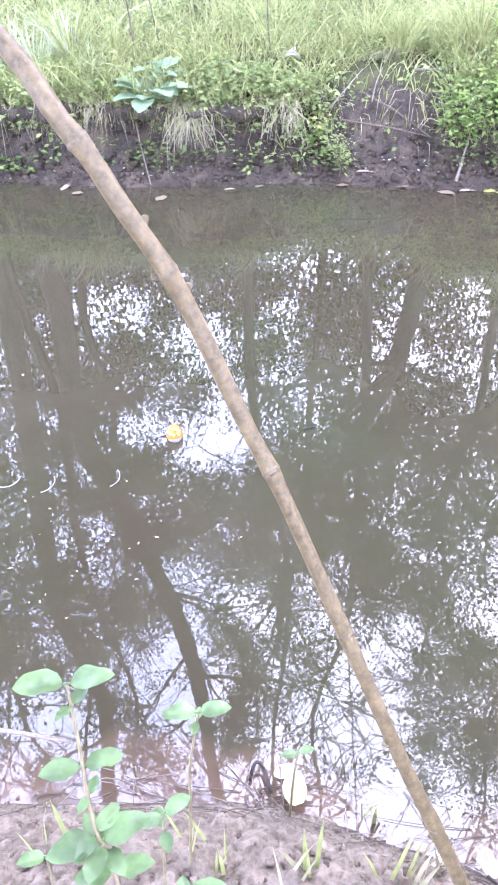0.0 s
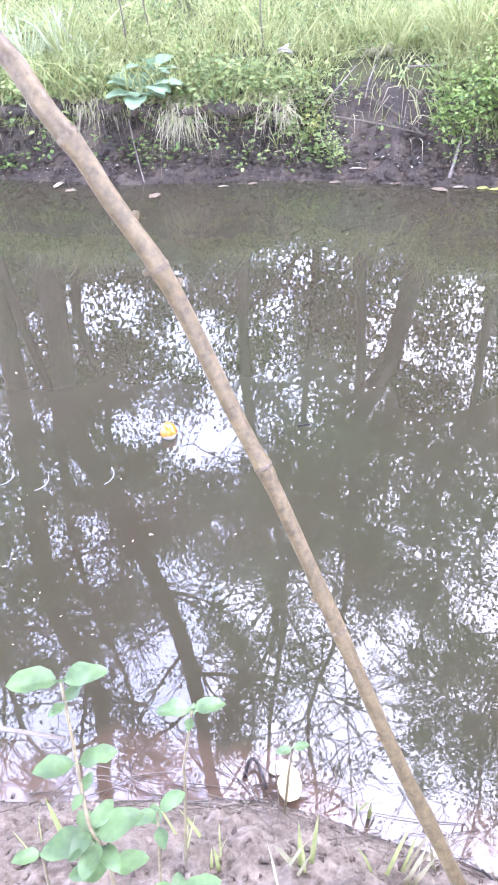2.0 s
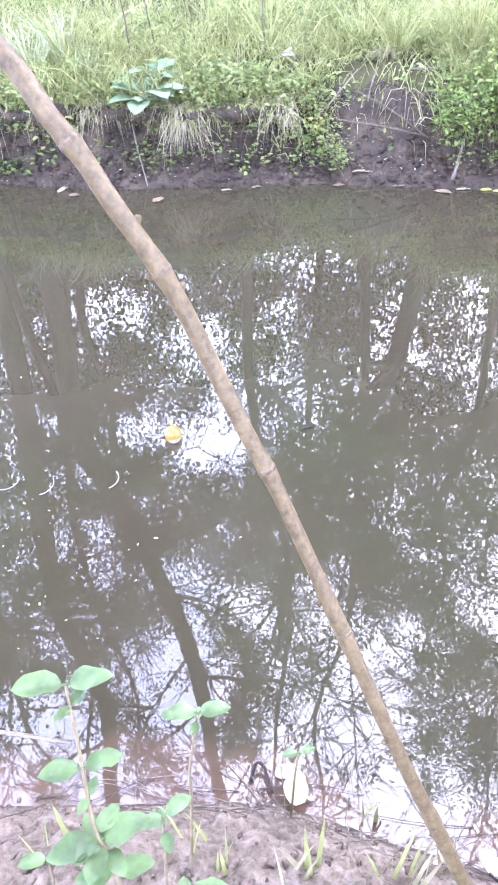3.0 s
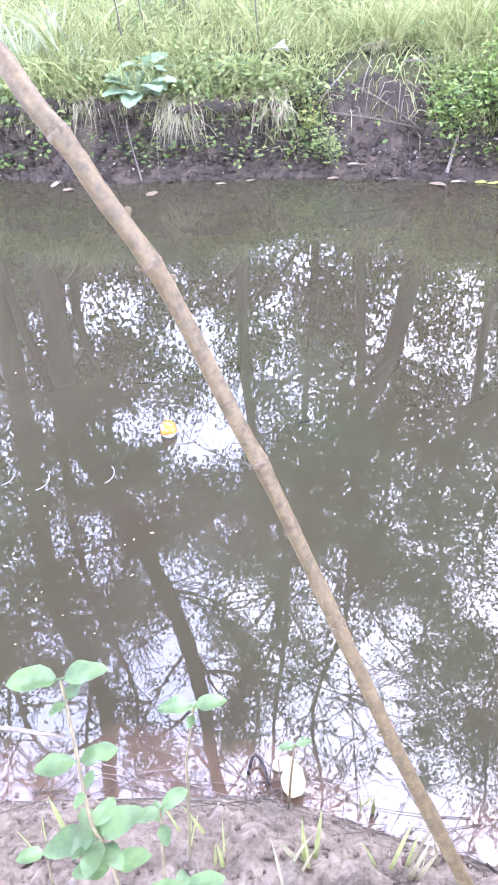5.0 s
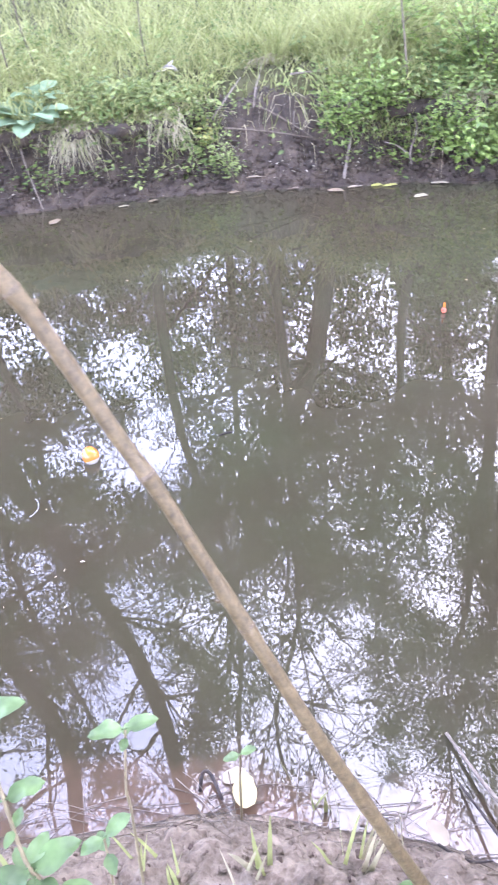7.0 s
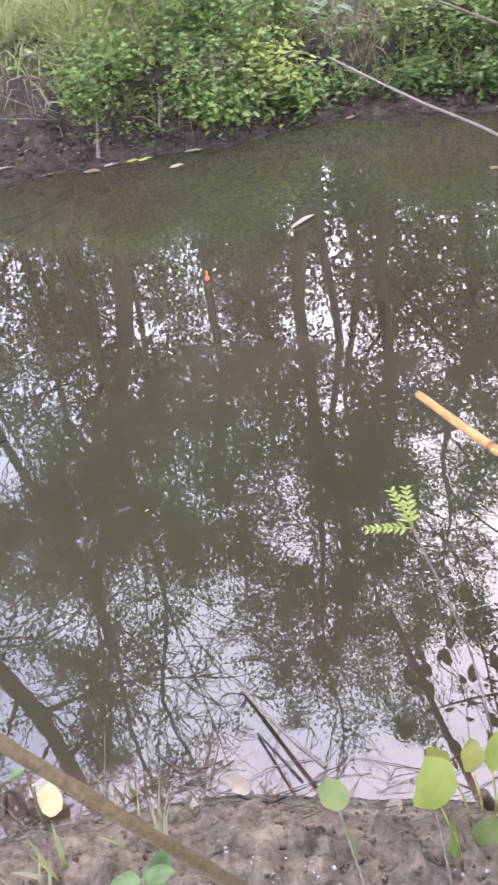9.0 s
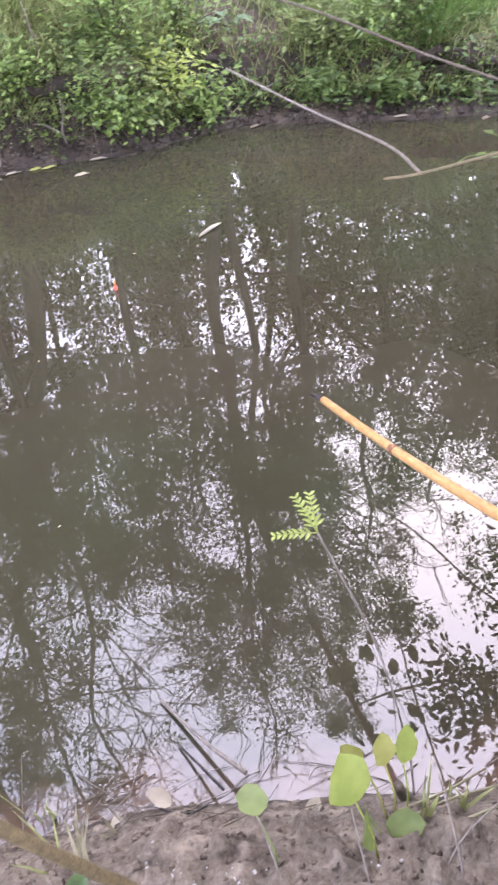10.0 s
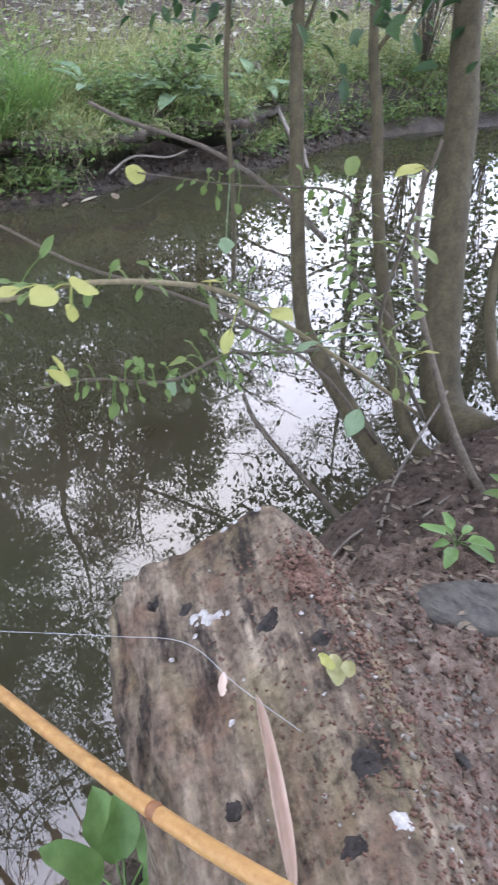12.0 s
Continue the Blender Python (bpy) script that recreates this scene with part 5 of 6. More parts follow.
def on_red_spot(rn):
    x, y = 1.25 + rn.normal(0, 0.025), -0.08 + rn.normal(0, 0.025)
    return (x, y, log_top(x, y).z + 0.002)


crumbs("red_crumbs", 420, on_red_spot, RED_WOOD, 0.003, "heap of red-brown rotten wood crumbs on the log", 39, "wood crumbs")
crumbs("wood_crumbs", 1500, on_log, RED_WOOD, 0.0019, "red-brown crumbs of rotten wood on the log", 31, "wood crumbs")
crumbs("white_specks", 70, on_log, CHALK, 0.002, "white specks of fungus and grit on the log", 32, "specks", 0.3)
crumbs("litter_crumbs", 1500, on_mound, LITTER, 0.004, "brown crumbs of leaf litter on the bank", 33, "litter")


def log_patch(x, y, size, seed):
    r = random.Random(seed)
    v = []
    for i in range(5):
        for k in range(12):
            t = 6.283185 * k / 12
            q = size * (i / 4) * r.uniform(0.55, 1.15)
            v.append(log_top(x + q * math.cos(t), y + q * math.sin(t)) + Vector((0, 0, 0.004 - 0.005 * (i / 4) ** 2)))
    fs = [(i * 12 + k, i * 12 + (k + 1) % 12, (i + 1) * 12 + (k + 1) % 12, (i + 1) * 12 + k) for i in range(4) for k in range(12)]
    return tagged(made("white_fungus", Geo().add(v, fs), CHALK), "flaky white fungus patch on the rotten log", "fungus", "white patches")


for k, (x, y, size) in enumerate(((1.142, 0.04, 0.009), (1.152, 0.03, 0.008), (1.146, 0.018, 0.011), (1.157, 0.008, 0.009), (1.164, -0.004, 0.005), (1.135, 0.028, 0.004), (1.29, 0.095, 0.008), (1.305, 0.085, 0.006), (1.33, 0.06, 0.007), (1.04, -0.1, 0.006), (1.02, -0.33, 0.016), (1.2, -0.28, 0.006), (1.08, 0.03, 0.005), (1.12, 0.02, 0.005))):
    log_patch(x, y, size, k)


def log_leaf(x0, y0, x1, y1, width, mat, label, lift=0.012):
    a, b = log_top(x0, y0), log_top(x1, y1)
    g = Geo()
    one_leaf(g, (0, 0, 0), b - a, (b - a).length, width, curl=-0.02, fold=0.3, rows=14)
    ob = made("fallen_leaf", g, mat)
    ob.location = a + Vector((0, 0, lift))
    return tagged(ob, label, "leaf", "fallen leaves")


WITHERED = leafy("withered_leaf", (0.17, 0.165, 0.055), (0.28, 0.265, 0.12), through=0.15, spots=0.3)
DRY = leafy("dry_pink_leaf", (0.42, 0.3, 0.23), (0.58, 0.45, 0.36), through=0.1)
log_leaf(0.908, -0.272, 1.076, -0.11, 0.0165, DRY, "long dry pinkish leaf lying along the log")
log_leaf(1.115, -0.2, 1.152, -0.172, 0.022, WITHERED, "crumpled yellowish leaf on the rotten log")
log_leaf(1.13, -0.206, 1.156, -0.192, 0.018, WITHERED, "crumpled yellow leaf piece on the rotten log", 0.016)
log_leaf(1.125, -0.186, 1.138, -0.16, 0.015, YELLOW, "crumpled yellow leaf piece on the rotten log", 0.018)
log_leaf(1.06, -0.07, 1.085, -0.055, 0.011, DRY, "small dry pink leaf on the rotten log")


stick("fishing_line", [(0.94, 0.34, 0.735), (0.982, 0.27, 0.74), (1.055, 0.111, 0.775), (1.078, 0.003, 0.82), (1.06, -0.093, 0.83), (1.047, -0.191, 0.842)], 0.00042, 0.00042, LINE, "thin white nylon fishing line over the rotten log", "fishing line", 5, 30)


def stone():
    x, y = 1.45, -0.3
    z = float(height(x, y)) + 0.012
    root = thing("flat_stone", (x, y, z), "flat grey stone slab half buried in the bank", "stone")
    v, f = [], []
    for i in range(9):
        p = math.pi * i / 8
        for k in range(18):
            a = 6.283185 * k / 18
            d = Vector((math.sin(p) * math.cos(a), math.sin(p) * math.sin(a), math.cos(p)))
            q = 1 + 0.35 * noise.noise(d * 1.9 + Vector((3, 1, 5)))
            v.append((x + q * (0.068 * d.x + 0.038 * d.y), y + q * (-0.108 * d.x + 0.024 * d.y), z + 0.03 * max(-1, min(0.4, d.z * 2.4)) * q + 0.008 * d.y + 0.006 * noise.noise(d * 6)))
    for i in range(8):
        for k in range(18):
            j = (k + 1) % 18
            f.append((i * 18 + k, (i + 1) * 18 + k, (i + 1) * 18 + j, i * 18 + j))
    part("body", Geo().add(v, f), STONE, root)
    return root


stone()


# ---- saplings and the overhanging branches ----
def sapling(points, r0, r1, label, seed, crown=None):
    x, y = points[0][:2]
    points = [(x, y, float(height(x, y)) - 0.03)] + list(points[1:])
    root = thing("sapling", points[0], label, "sapling", "bank saplings")
    run = along(points, 40)
    part("stem", tube(Geo(), run, [r0, r1], 10, rough=0.03), SAPLING_BARK, root)
    if crown:
        r, rn = random.Random(seed), np.random.RandomState(seed)
        tips = []
        for k in range(crown):
            a = run[r.randint(26, 39)]
            d = Vector((r.uniform(-0.9, 0.9), r.uniform(-0.3, 1.0), r.uniform(-0.15, 0.5))).normalized() * r.uniform(0.4, 1.0)
            b = along([a, a + d * 0.5 + Vector((0, 0, 0.1)), a + d], 6)
            g = tube(Geo(), b, [0.007, 0.002], 5)
            part("branch", g, SAPLING_BARK, root)
            tips += [(b[q], d) for q in (2, 3, 4, 5, 5)]
        n = 20
        c = np.repeat(np.array([t[0] for t in tips]), n, 0)
        d = np.repeat(np.array([t[1] for t in tips]), n, 0)
        at = c + rn.normal(0, 0.1, c.shape)
        ln = rn.uniform(0.04, 0.07, len(c))
        g = Geo()
        leaves(g, at, d * 0.5 + rn.normal(0, 0.5, c.shape), rn.normal(0, 0.5, c.shape) + np.array([0, 0, 1.0]), ln, ln * 0.5)
        tagged(part("foliage", g, EVERGREEN, root, smooth=False), kind="stuff")
    return root


sapling([(1.98, 0.06, 0), (2.129, 0.273, 0.498), (2.193, 0.43, 0.604), (2.255, 0.527, 0.686), (2.454, 0.707, 1.129), (2.569, 0.794, 1.38), (2.8, 0.95, 2.2), (2.9, 1.2, 3.4)], 0.03, 0.012, "slim olive-barked sapling with a bent foot", 1, 12)
sapling([(2.06, 0.0, 0), (2.173, 0.124, 0.483), (2.296, 0.264, 0.654), (2.418, 0.401, 0.9), (2.558, 0.516, 1.145), (2.665, 0.617, 1.392), (2.95, 0.8, 2.2), (3.1, 1.1, 3.2)], 0.024, 0.01, "slim dark sapling with a crooked foot", 2, 12)
sapling([(2.14, -0.08, 0), (2.33, 0.1, 0.52), (2.58, 0.26, 0.89), (2.783, 0.359, 1.135), (2.947, 0.463, 1.39), (3.3, 0.7, 2.3), (3.7, 1.0, 4.2)], 0.065, 0.03, "young tree with smooth olive bark on the bank", 3, 22)
sapling([(2.2, -0.15, 0), (2.4, 0.0, 0.62), (2.55, 0.1, 0.9), (2.9, 0.1, 1.5), (3.2, 0.2, 2.2), (3.6, 0.5, 3.2)], 0.018, 0.008, "thin bare-footed sapling beside a thicker one", 4, 16)
sapling([(4.0, -1.75, 0), (4.1, -0.6, 1.4), (4.4, 0.6, 2.3), (4.7, 1.5, 2.8), (4.9, 2.4, 3.0)], 0.04, 0.012, "leaning evergreen sapling reaching out over the creek", 5, 30)
sapling([(3.7, -1.6, 0), (4.0, -0.7, 0.9), (4.35, 0.2, 1.5), (4.7, 0.8, 1.9)], 0.03, 0.01, "low evergreen sapling leaning over the creek", 6, 44)
stick("hanging_twig", [(2.35, 0.86, 2.0), (2.221, 0.778, 1.403), (2.195, 0.76, 1.202), (2.1, 0.66, 0.98), (2.023, 0.6, 0.816)], 0.008, 0.006, SAPLING_BARK, "thin grey stem hanging over the water", "stem")


def leaf_branch(points, r0, r1, mat, label, leaf_list, seed, greens=0, size=0.04, lateral=0.1, green_mat=None):
    """A thin branch with the leaves named, and greens more along it, every leaf a part."""
    r = random.Random(seed)
    root = thing("leafy_branch", points[0], label, "branch", "overhanging branches")
    run = along(points, 40)
    stem = part("stem", tube(Geo(), run, [r0, r1], 7, rough=0.05), mat, root)

    def hang(at, length, width, m):
        g = Geo()
        near = min(run, key=lambda q: (q - at).length)
        tube(g, [near, near * 0.5 + at * 0.5 + Vector((0, 0, 0.006)), at], [0.0018, 0.001], 4)
        way = (at - near) + Vector((r.uniform(-0.02, 0.02), r.uniform(-0.02, 0.02), -0.012))
        one_leaf(g, at - way.normalized() * length * 0.3, way, length, width, up=(r.uniform(-0.4, 0.4), r.uniform(-0.6, 0.1), 1), curl=r.uniform(0, 0.2), rows=6)
        part("leaf", g, m, stem)
    for x, y, z, ln, w, m in leaf_list:
        hang(Vector((x, y, z)), ln, w, m)
    for k in range(greens):
        q = run[r.randint(5, 33)]
        off = Vector((r.uniform(-1, 1), r.uniform(-1, 1), r.uniform(-0.6, 0.6))).normalized() * r.uniform(0.25, 1) * lateral
        ln = size * r.uniform(0.6, 1.15)
        hang(q + off, ln, ln * r.uniform(0.4, 0.6), green_mat or WEED_DARK)
    return root


leaf_branch([(2.143, 0.092, 0.56), (1.979, 0.192, 0.72), (1.797, 0.286, 0.883), (1.598, 0.322, 1.029), (1.432, 0.335, 1.105), (1.28, 0.36, 1.15), (1.3, 0.5, 1.08), (1.38, 0.8, 0.93), (1.518, 1.223, 0.716), (1.442, 1.267, 0.707)],
            0.0055, 0.0032, GREEN_STEM, "long thin pale-green branch with yellowing leaves over the water",
            [(1.214, 0.347, 1.163, 0.045, 0.038, YELLOW), (1.253, 0.316, 1.169, 0.052, 0.042, YELLOW), (1.229, 0.322, 1.142, 0.032, 0.02, YELLOW), (1.55, 0.325, 1.067, 0.045, 0.03, YELLOW),
             (1.207, 0.414, 1.149, 0.04, 0.022, YELLOW), (1.679, 0.255, 0.981, 0.05, 0.042, YELLOW), (1.608, 0.32, 0.935, 0.05, 0.025, YELLOW), (1.38, 0.538, 1.119, 0.045, 0.018, WEED_DARK), (1.389, 0.388, 1.129, 0.045, 0.018, WEED)],
            1, 64, 0.028, 0.07)
leaf_branch([(1.98, 0.3, 0.75), (1.75, 0.33, 0.83), (1.609, 0.32, 0.90), (1.474, 0.355, 0.89), (1.35, 0.42, 0.93), (1.276, 0.488, 0.918)], 0.005, 0.002, TWIG, "low thin twig with small green and yellow leaves",
            [(1.296, 0.432, 0.95, 0.045, 0.022, YELLOW), (1.3, 0.44, 0.97, 0.04, 0.016, YELLOW), (1.479, 0.358, 0.885, 0.045, 0.022, DOCK), (1.5, 0.34, 0.87, 0.04, 0.024, DOCK), (1.536, 0.378, 0.895, 0.04, 0.02, WEED)], 2, 60, 0.026, 0.08)
leaf_branch([(2.05, 0.05, 0.62), (1.95, 0.09, 0.78), (1.85, 0.12, 0.92), (1.82, 0.09, 1.12), (1.83, 0.06, 1.3)], 0.006, 0.003, TWIG, "upright twig with scattered green and yellow leaves",
            [(1.815, 0.092, 1.25, 0.05, 0.035, YELLOW), (1.942, 0.049, 0.85, 0.05, 0.04, YELLOW), (1.747, 0.096, 0.769, 0.06, 0.04, DOCK), (1.765, 0.226, 0.884, 0.055, 0.035, DOCK)], 3, 34, 0.04, 0.085, WEED)
leaf_branch([(2.28, 0.24, 0.7), (2.25, 0.4, 0.86), (2.3, 0.45, 1.0), (2.1, 0.65, 1.03), (1.982, 0.87, 1.04)], 0.005, 0.002, TWIG, "thin twig with a yellow leaf and green leaves",
            [(1.982, 0.877, 1.043, 0.06, 0.05, YELLOW), (2.217, 0.352, 0.927, 0.06, 0.04, DOCK), (2.33, 0.463, 1.057, 0.055, 0.04, WEED), (1.89, 0.532, 0.979, 0.055, 0.035, DOCK)], 4, 60, 0.034, 0.09, WEED_DARK)
leaf_branch([(2.84, 1.03, 2.6), (2.35, 1.0, 1.9), (1.95, 1.02, 1.62), (1.66, 1.08, 1.53), (1.4, 1.12, 1.5), (1.25, 1.1, 1.52)], 0.008, 0.003, SAPLING_BARK, "high branch with broad round leaves over the water",
            [(1.5, 1.27, 1.5, 0.075, 0.045, WEED_DARK), (1.62, 1.29, 1.52, 0.08, 0.045, WEED_DARK), (1.65, 1.16, 1.48, 0.08, 0.048, WEED_DARK), (1.58, 1.07, 1.5, 0.08, 0.045, WEED_DARK), (1.61, 0.99, 1.51, 0.085, 0.045, WEED_DARK),
             (1.78, 1.17, 1.5, 0.09, 0.048, WEED_DARK), (1.53, 1.36, 1.52, 0.075, 0.045, WEED_DARK), (1.4, 1.26, 1.47, 0.075, 0.05, WEED_DARK), (1.46, 1.2, 1.5, 0.08, 0.045, WEED_DARK), (1.39, 1.12, 1.49, 0.07, 0.05, WEED_DARK),
             (1.4, 0.96, 1.5, 0.075, 0.045, WEED_DARK), (1.3, 0.98, 1.52, 0.075, 0.045, WEED_DARK), (1.74, 1.04, 1.5, 0.08, 0.045, WEED_DARK), (1.76, 0.98, 1.48, 0.08, 0.045, WEED_DARK)], 5, 44, 0.06, 0.24)
stick("bare_twig", [(1.495, 2.121, 0.78), (1.538, 1.719, 0.74), (1.543, 1.383, 0.735), (1.525, 1.23, 0.712)], 0.003, 0.0042, PALE_TWIG, "long bare twig arching over the creek")
stick("bare_twig", [(1.65, 2.35, 0.95), (1.714, 1.996, 0.937), (1.803, 1.555, 0.875), (1.835, 1.252, 0.853), (1.826, 0.949, 0.829), (1.9, 0.6, 0.8), (2.0, 0.33, 0.68), (2.04, 0.15, 0.5)], 0.0034, 0.005, TWIG, "long bare twig arching over the creek", n=26)
stick("bare_twig", [(2.7, 1.75, 0.95), (2.743, 1.6, 0.902), (2.765, 1.236, 0.867), (2.713, 0.886, 0.79), (2.5, 0.6, 0.78)], 0.008, 0.01, TWIG, "bare branch reaching from the saplings across the water", n=24)
stick("bare_twig", [(2.053, 0.571, 0.47), (1.985, 0.478, 0.45), (1.877, 0.258, 0.434), (1.785, 0.051, 0.42)], 0.006, 0.009, TWIG, "dark bent twig leaning out from the bank")
for k, pts in enumerate(([(1.6, -0.05, 0.62), (1.85, 0.02, 0.58), (2.2, 0.05, 0.62)], [(1.7, -0.1, 0.64), (1.95, -0.12, 0.6), (2.3, -0.15, 0.66)], [(1.5, 0.02, 0.56), (1.62, 0.0, 0.6), (1.8, -0.08, 0.61)])):
    stick("ground_twig", pts, 0.004, 0.003, PALE_TWIG, "thin dry twig lying on the leaf litter", sides=5)
stick("crooked_sapling", [(1.75, -0.3, 0.6), (1.86, -0.12, 0.68), (1.98, 0.02, 0.78), (2.08, 0.15, 0.95), (2.15, 0.2, 1.15)], 0.01, 0.006, TWIG, "crooked grey-brown stem rising from the litter", n=24)
dock_plant((1.62, -0.19), 9, 0.05, 0.5, FRESH, "green broad-leaved plant beside the flat stone", 71, 0.5)
dock_plant((1.78, -0.27), 9, 0.065, 0.5, WEED_DARK, "green broad-leaved plant on the litter", 72, 0.5)
dock_plant((0.96, 0.045, 0.19), 9, 0.13, 0.55, FRESH, "fresh green dock plant growing beside the log", 73, 1.3, 0.7)
dock_plant((1.04, -0.52, 0.72), 5, 0.05, 0.6, WEED, "small bright green plant growing on the log", 74, 0.6)


# ---- near bank ----
def pair_plant(points, pairs, label, seed, mat, size, slim=0.6):
    """A stem with leaves in opposite pairs, every leaf a part."""
    r = random.Random(seed)
    root = thing("young_plant", points[0], label, "plant", "young plants")
    run = along(points, 24)
    stem = part("stem", tube(Geo(), run, [0.0026, 0.0016], 7), GREEN_STEM, root)
    for s, turn, k in pairs:
        p = run[int(s * 23)]
        for sign in (1, -1):
            a = radians(turn)
            way = Vector((math.cos(a) * sign, math.sin(a) * sign, r.uniform(0.1, 0.4)))
            ln = size * k * r.uniform(0.85, 1.1)
            g = tube(Geo(), [p, p + way * ln * 0.12], [0.0016, 0.0012], 5)
            one_leaf(g, p + way * ln * 0.1, way, ln, ln * slim, curl=r.uniform(0.1, 0.25), fold=0.18, rows=9)
            part("leaf", g, mat, stem)
    return root


young = pair_plant([(-0.14, 0.27, 0.2), (-0.145, 0.315, 0.56), (-0.162, 0.335, 0.62), (-0.17, 0.37, 0.71), (-0.18, 0.405, 0.765)], [(1.0, 8, 1.0), (0.93, 60, 0.5), (0.72, 15, 0.95), (0.62, 70, 0.4), (0.5, 60, 0.7), (0.45, 20, 1.05), (0.4, 80, 0.9), (0.36, 130, 0.8), (0.3, 10, 0.9)], "young broad-leaved plant with paired green leaves", 81, YOUNG, 0.043)
part("side_stem", tube(Geo(), along([(-0.3, 0.36, 0.775), (-0.24, 0.37, 0.745), (-0.178, 0.375, 0.715)], 8), [0.0022, 0.0022], 6), PALE_TWIG, young)
part("side_leaf", one_leaf(Geo(), (-0.292, 0.362, 0.772), (-0.6, 0.1, -0.7), 0.045, 0.03), YELLOW, young, "yellowed leaf")
pair_plant([(-0.1, 0.46, 0.17), (-0.088, 0.48, 0.4), (-0.087, 0.482, 0.45), (-0.07, 0.492, 0.57)], [(1.0, 10, 1.0), (0.97, 80, 0.5)], "thin seedling with a pair of green leaves", 82, YOUNG, 0.038)
pair_plant([(-0.13, 0.4, 0.18), (-0.125, 0.42, 0.3), (-0.12, 0.44, 0.42)], [(1.0, 30, 1.0), (0.9, 110, 0.9)], "thin seedling with a few green leaves", 83, YOUNG, 0.035)
pair_plant([(-0.1, 0.36, 0.2), (-0.095, 0.365, 0.28), (-0.09, 0.37, 0.35)], [(1.0, 10, 1.0), (0.8, 100, 0.8)], "low seedling with green leaves on the soil", 84, YOUNG, 0.045)
pair_plant([(-0.29, 0.42, 0.19), (-0.29, 0.43, 0.25), (-0.29, 0.44, 0.3)], [(1.0, 20, 1.0)], "low seedling with green leaves on the soil", 85, YOUNG, 0.04)
pair_plant([(0.2, 0.27, 0.21), (0.2, 0.28, 0.36), (0.205, 0.288, 0.47)], [(1.0, -15, 1.0), (0.85, 40, 1.2)], "young plant with bright green leaves beside the pole", 86, YOUNG, 0.04)
pair_plant([(0.06, 0.6, 0.06), (0.065, 0.62, 0.15), (0.07, 0.63, 0.22)], [(1.0, 15, 1.0)], "tiny green seedling at the water's edge", 87, YOUNG, 0.03)


def big_leaf_plant():
    """Pale round leaves on thin stalks at the water's edge."""
    root = thing("round_leaf_plant", (0.66, 0.25, 0.13), "plant with pale yellow-green round leaves at the water", "plant")
    for foot, top, way, ln, w, m in (((0.62, 0.2, 0.2), (0.627, 0.27, 0.245), (0, 0.5, 0.8), 0.085, 0.075, SPRIG), ((0.49, 0.27, 0.19), (0.49, 0.335, 0.24), (0.2, 0.9, 0.1), 0.05, 0.05, WEED),
                                     ((0.69, 0.24, 0.16), (0.7, 0.29, 0.25), (0.1, 0.4, 0.9), 0.06, 0.04, YELLOW), ((0.68, 0.25, 0.16), (0.67, 0.31, 0.25), (-0.4, 0.5, 0.6), 0.05, 0.03, YELLOW),
                                     ((0.65, 0.23, 0.17), (0.64, 0.25, 0.22), (-0.2, -0.2, 0.2), 0.07, 0.06, WEED), ((0.7, 0.23, 0.16), (0.73, 0.28, 0.24), (0.4, 0.4, 0.5), 0.06, 0.04, SPRIG), ((0.66, 0.22, 0.16), (0.66, 0.23, 0.2), (0.5, -0.3, 0.1), 0.06, 0.05, WEED)):
        g = tube(Geo(), along([foot, (Vector(foot) + Vector(top)) / 2 + Vector((0, -0.01, 0.01)), top], 6), [0.002, 0.0016], 5)
        one_leaf(g, top, way, ln, w, up=(0, -0.8, 0.7), curl=0.05, fold=0.1)
        part("leaf", g, m, root)
    return root


big_leaf_plant()
for k, pts in enumerate(([(0.58, 0.16, 0.2), (0.59, 0.2, 0.235), (0.615, 0.265, 0.25)], [(0.47, 0.2, 0.2), (0.478, 0.25, 0.22), (0.49, 0.33, 0.245)], [(0.7, 0.1, 0.2), (0.715, 0.15, 0.26), (0.74, 0.22, 0.3)], [(0.68, 0.13, 0.2), (0.74, 0.15, 0.23), (0.8, 0.15, 0.27)])):
    stick("dry_sprout", pts, 0.002, 0.0015, PALE_TWIG, "thin pale stalk standing in the soil", sides=5)


def sprig():
    """A light green sprig with small paired leaflets."""
    run = along([(0.75, 0.26, 0.14), (0.77, 0.31, 0.2), (0.762, 0.405, 0.38), (0.722, 0.519, 0.565)], 24)
    root = thing("sprig", run[0], "light green sprig with feathery leaflets over the water", "plant")
    part("stem", tube(Geo(), run, [0.0025, 0.0015], 6), PALE_TWIG, root)
    a = run[-1]
    for way in ((-0.75, 0.35, 0.1), (0.35, 0.85, 0.45), (-0.05, 0.75, 0.5)):
        d = Vector(way).normalized()
        frond = part("frond", tube(Geo(), [a, a + d * 0.034, a + d * 0.068 - Vector((0, 0, 0.006))], [0.0013, 0.0008], 5), SPRIG, root)
        s = d.cross(Vector((0, 0, 1))).normalized()
        for k in range(7):
            p = a + d * (0.011 + 0.009 * k) - Vector((0, 0, 0.008 * (k / 7) ** 2))
            for sign in (1, -1):
                g = Geo()
                one_leaf(g, p, d * (0.75 + 0.12 * (k % 3)) + s * sign, 0.018 - 0.0011 * k - 0.002 * (k % 2), 0.005, curl=0.1, rows=4)
                part("leaflet", g, SPRIG, frond)
    return root


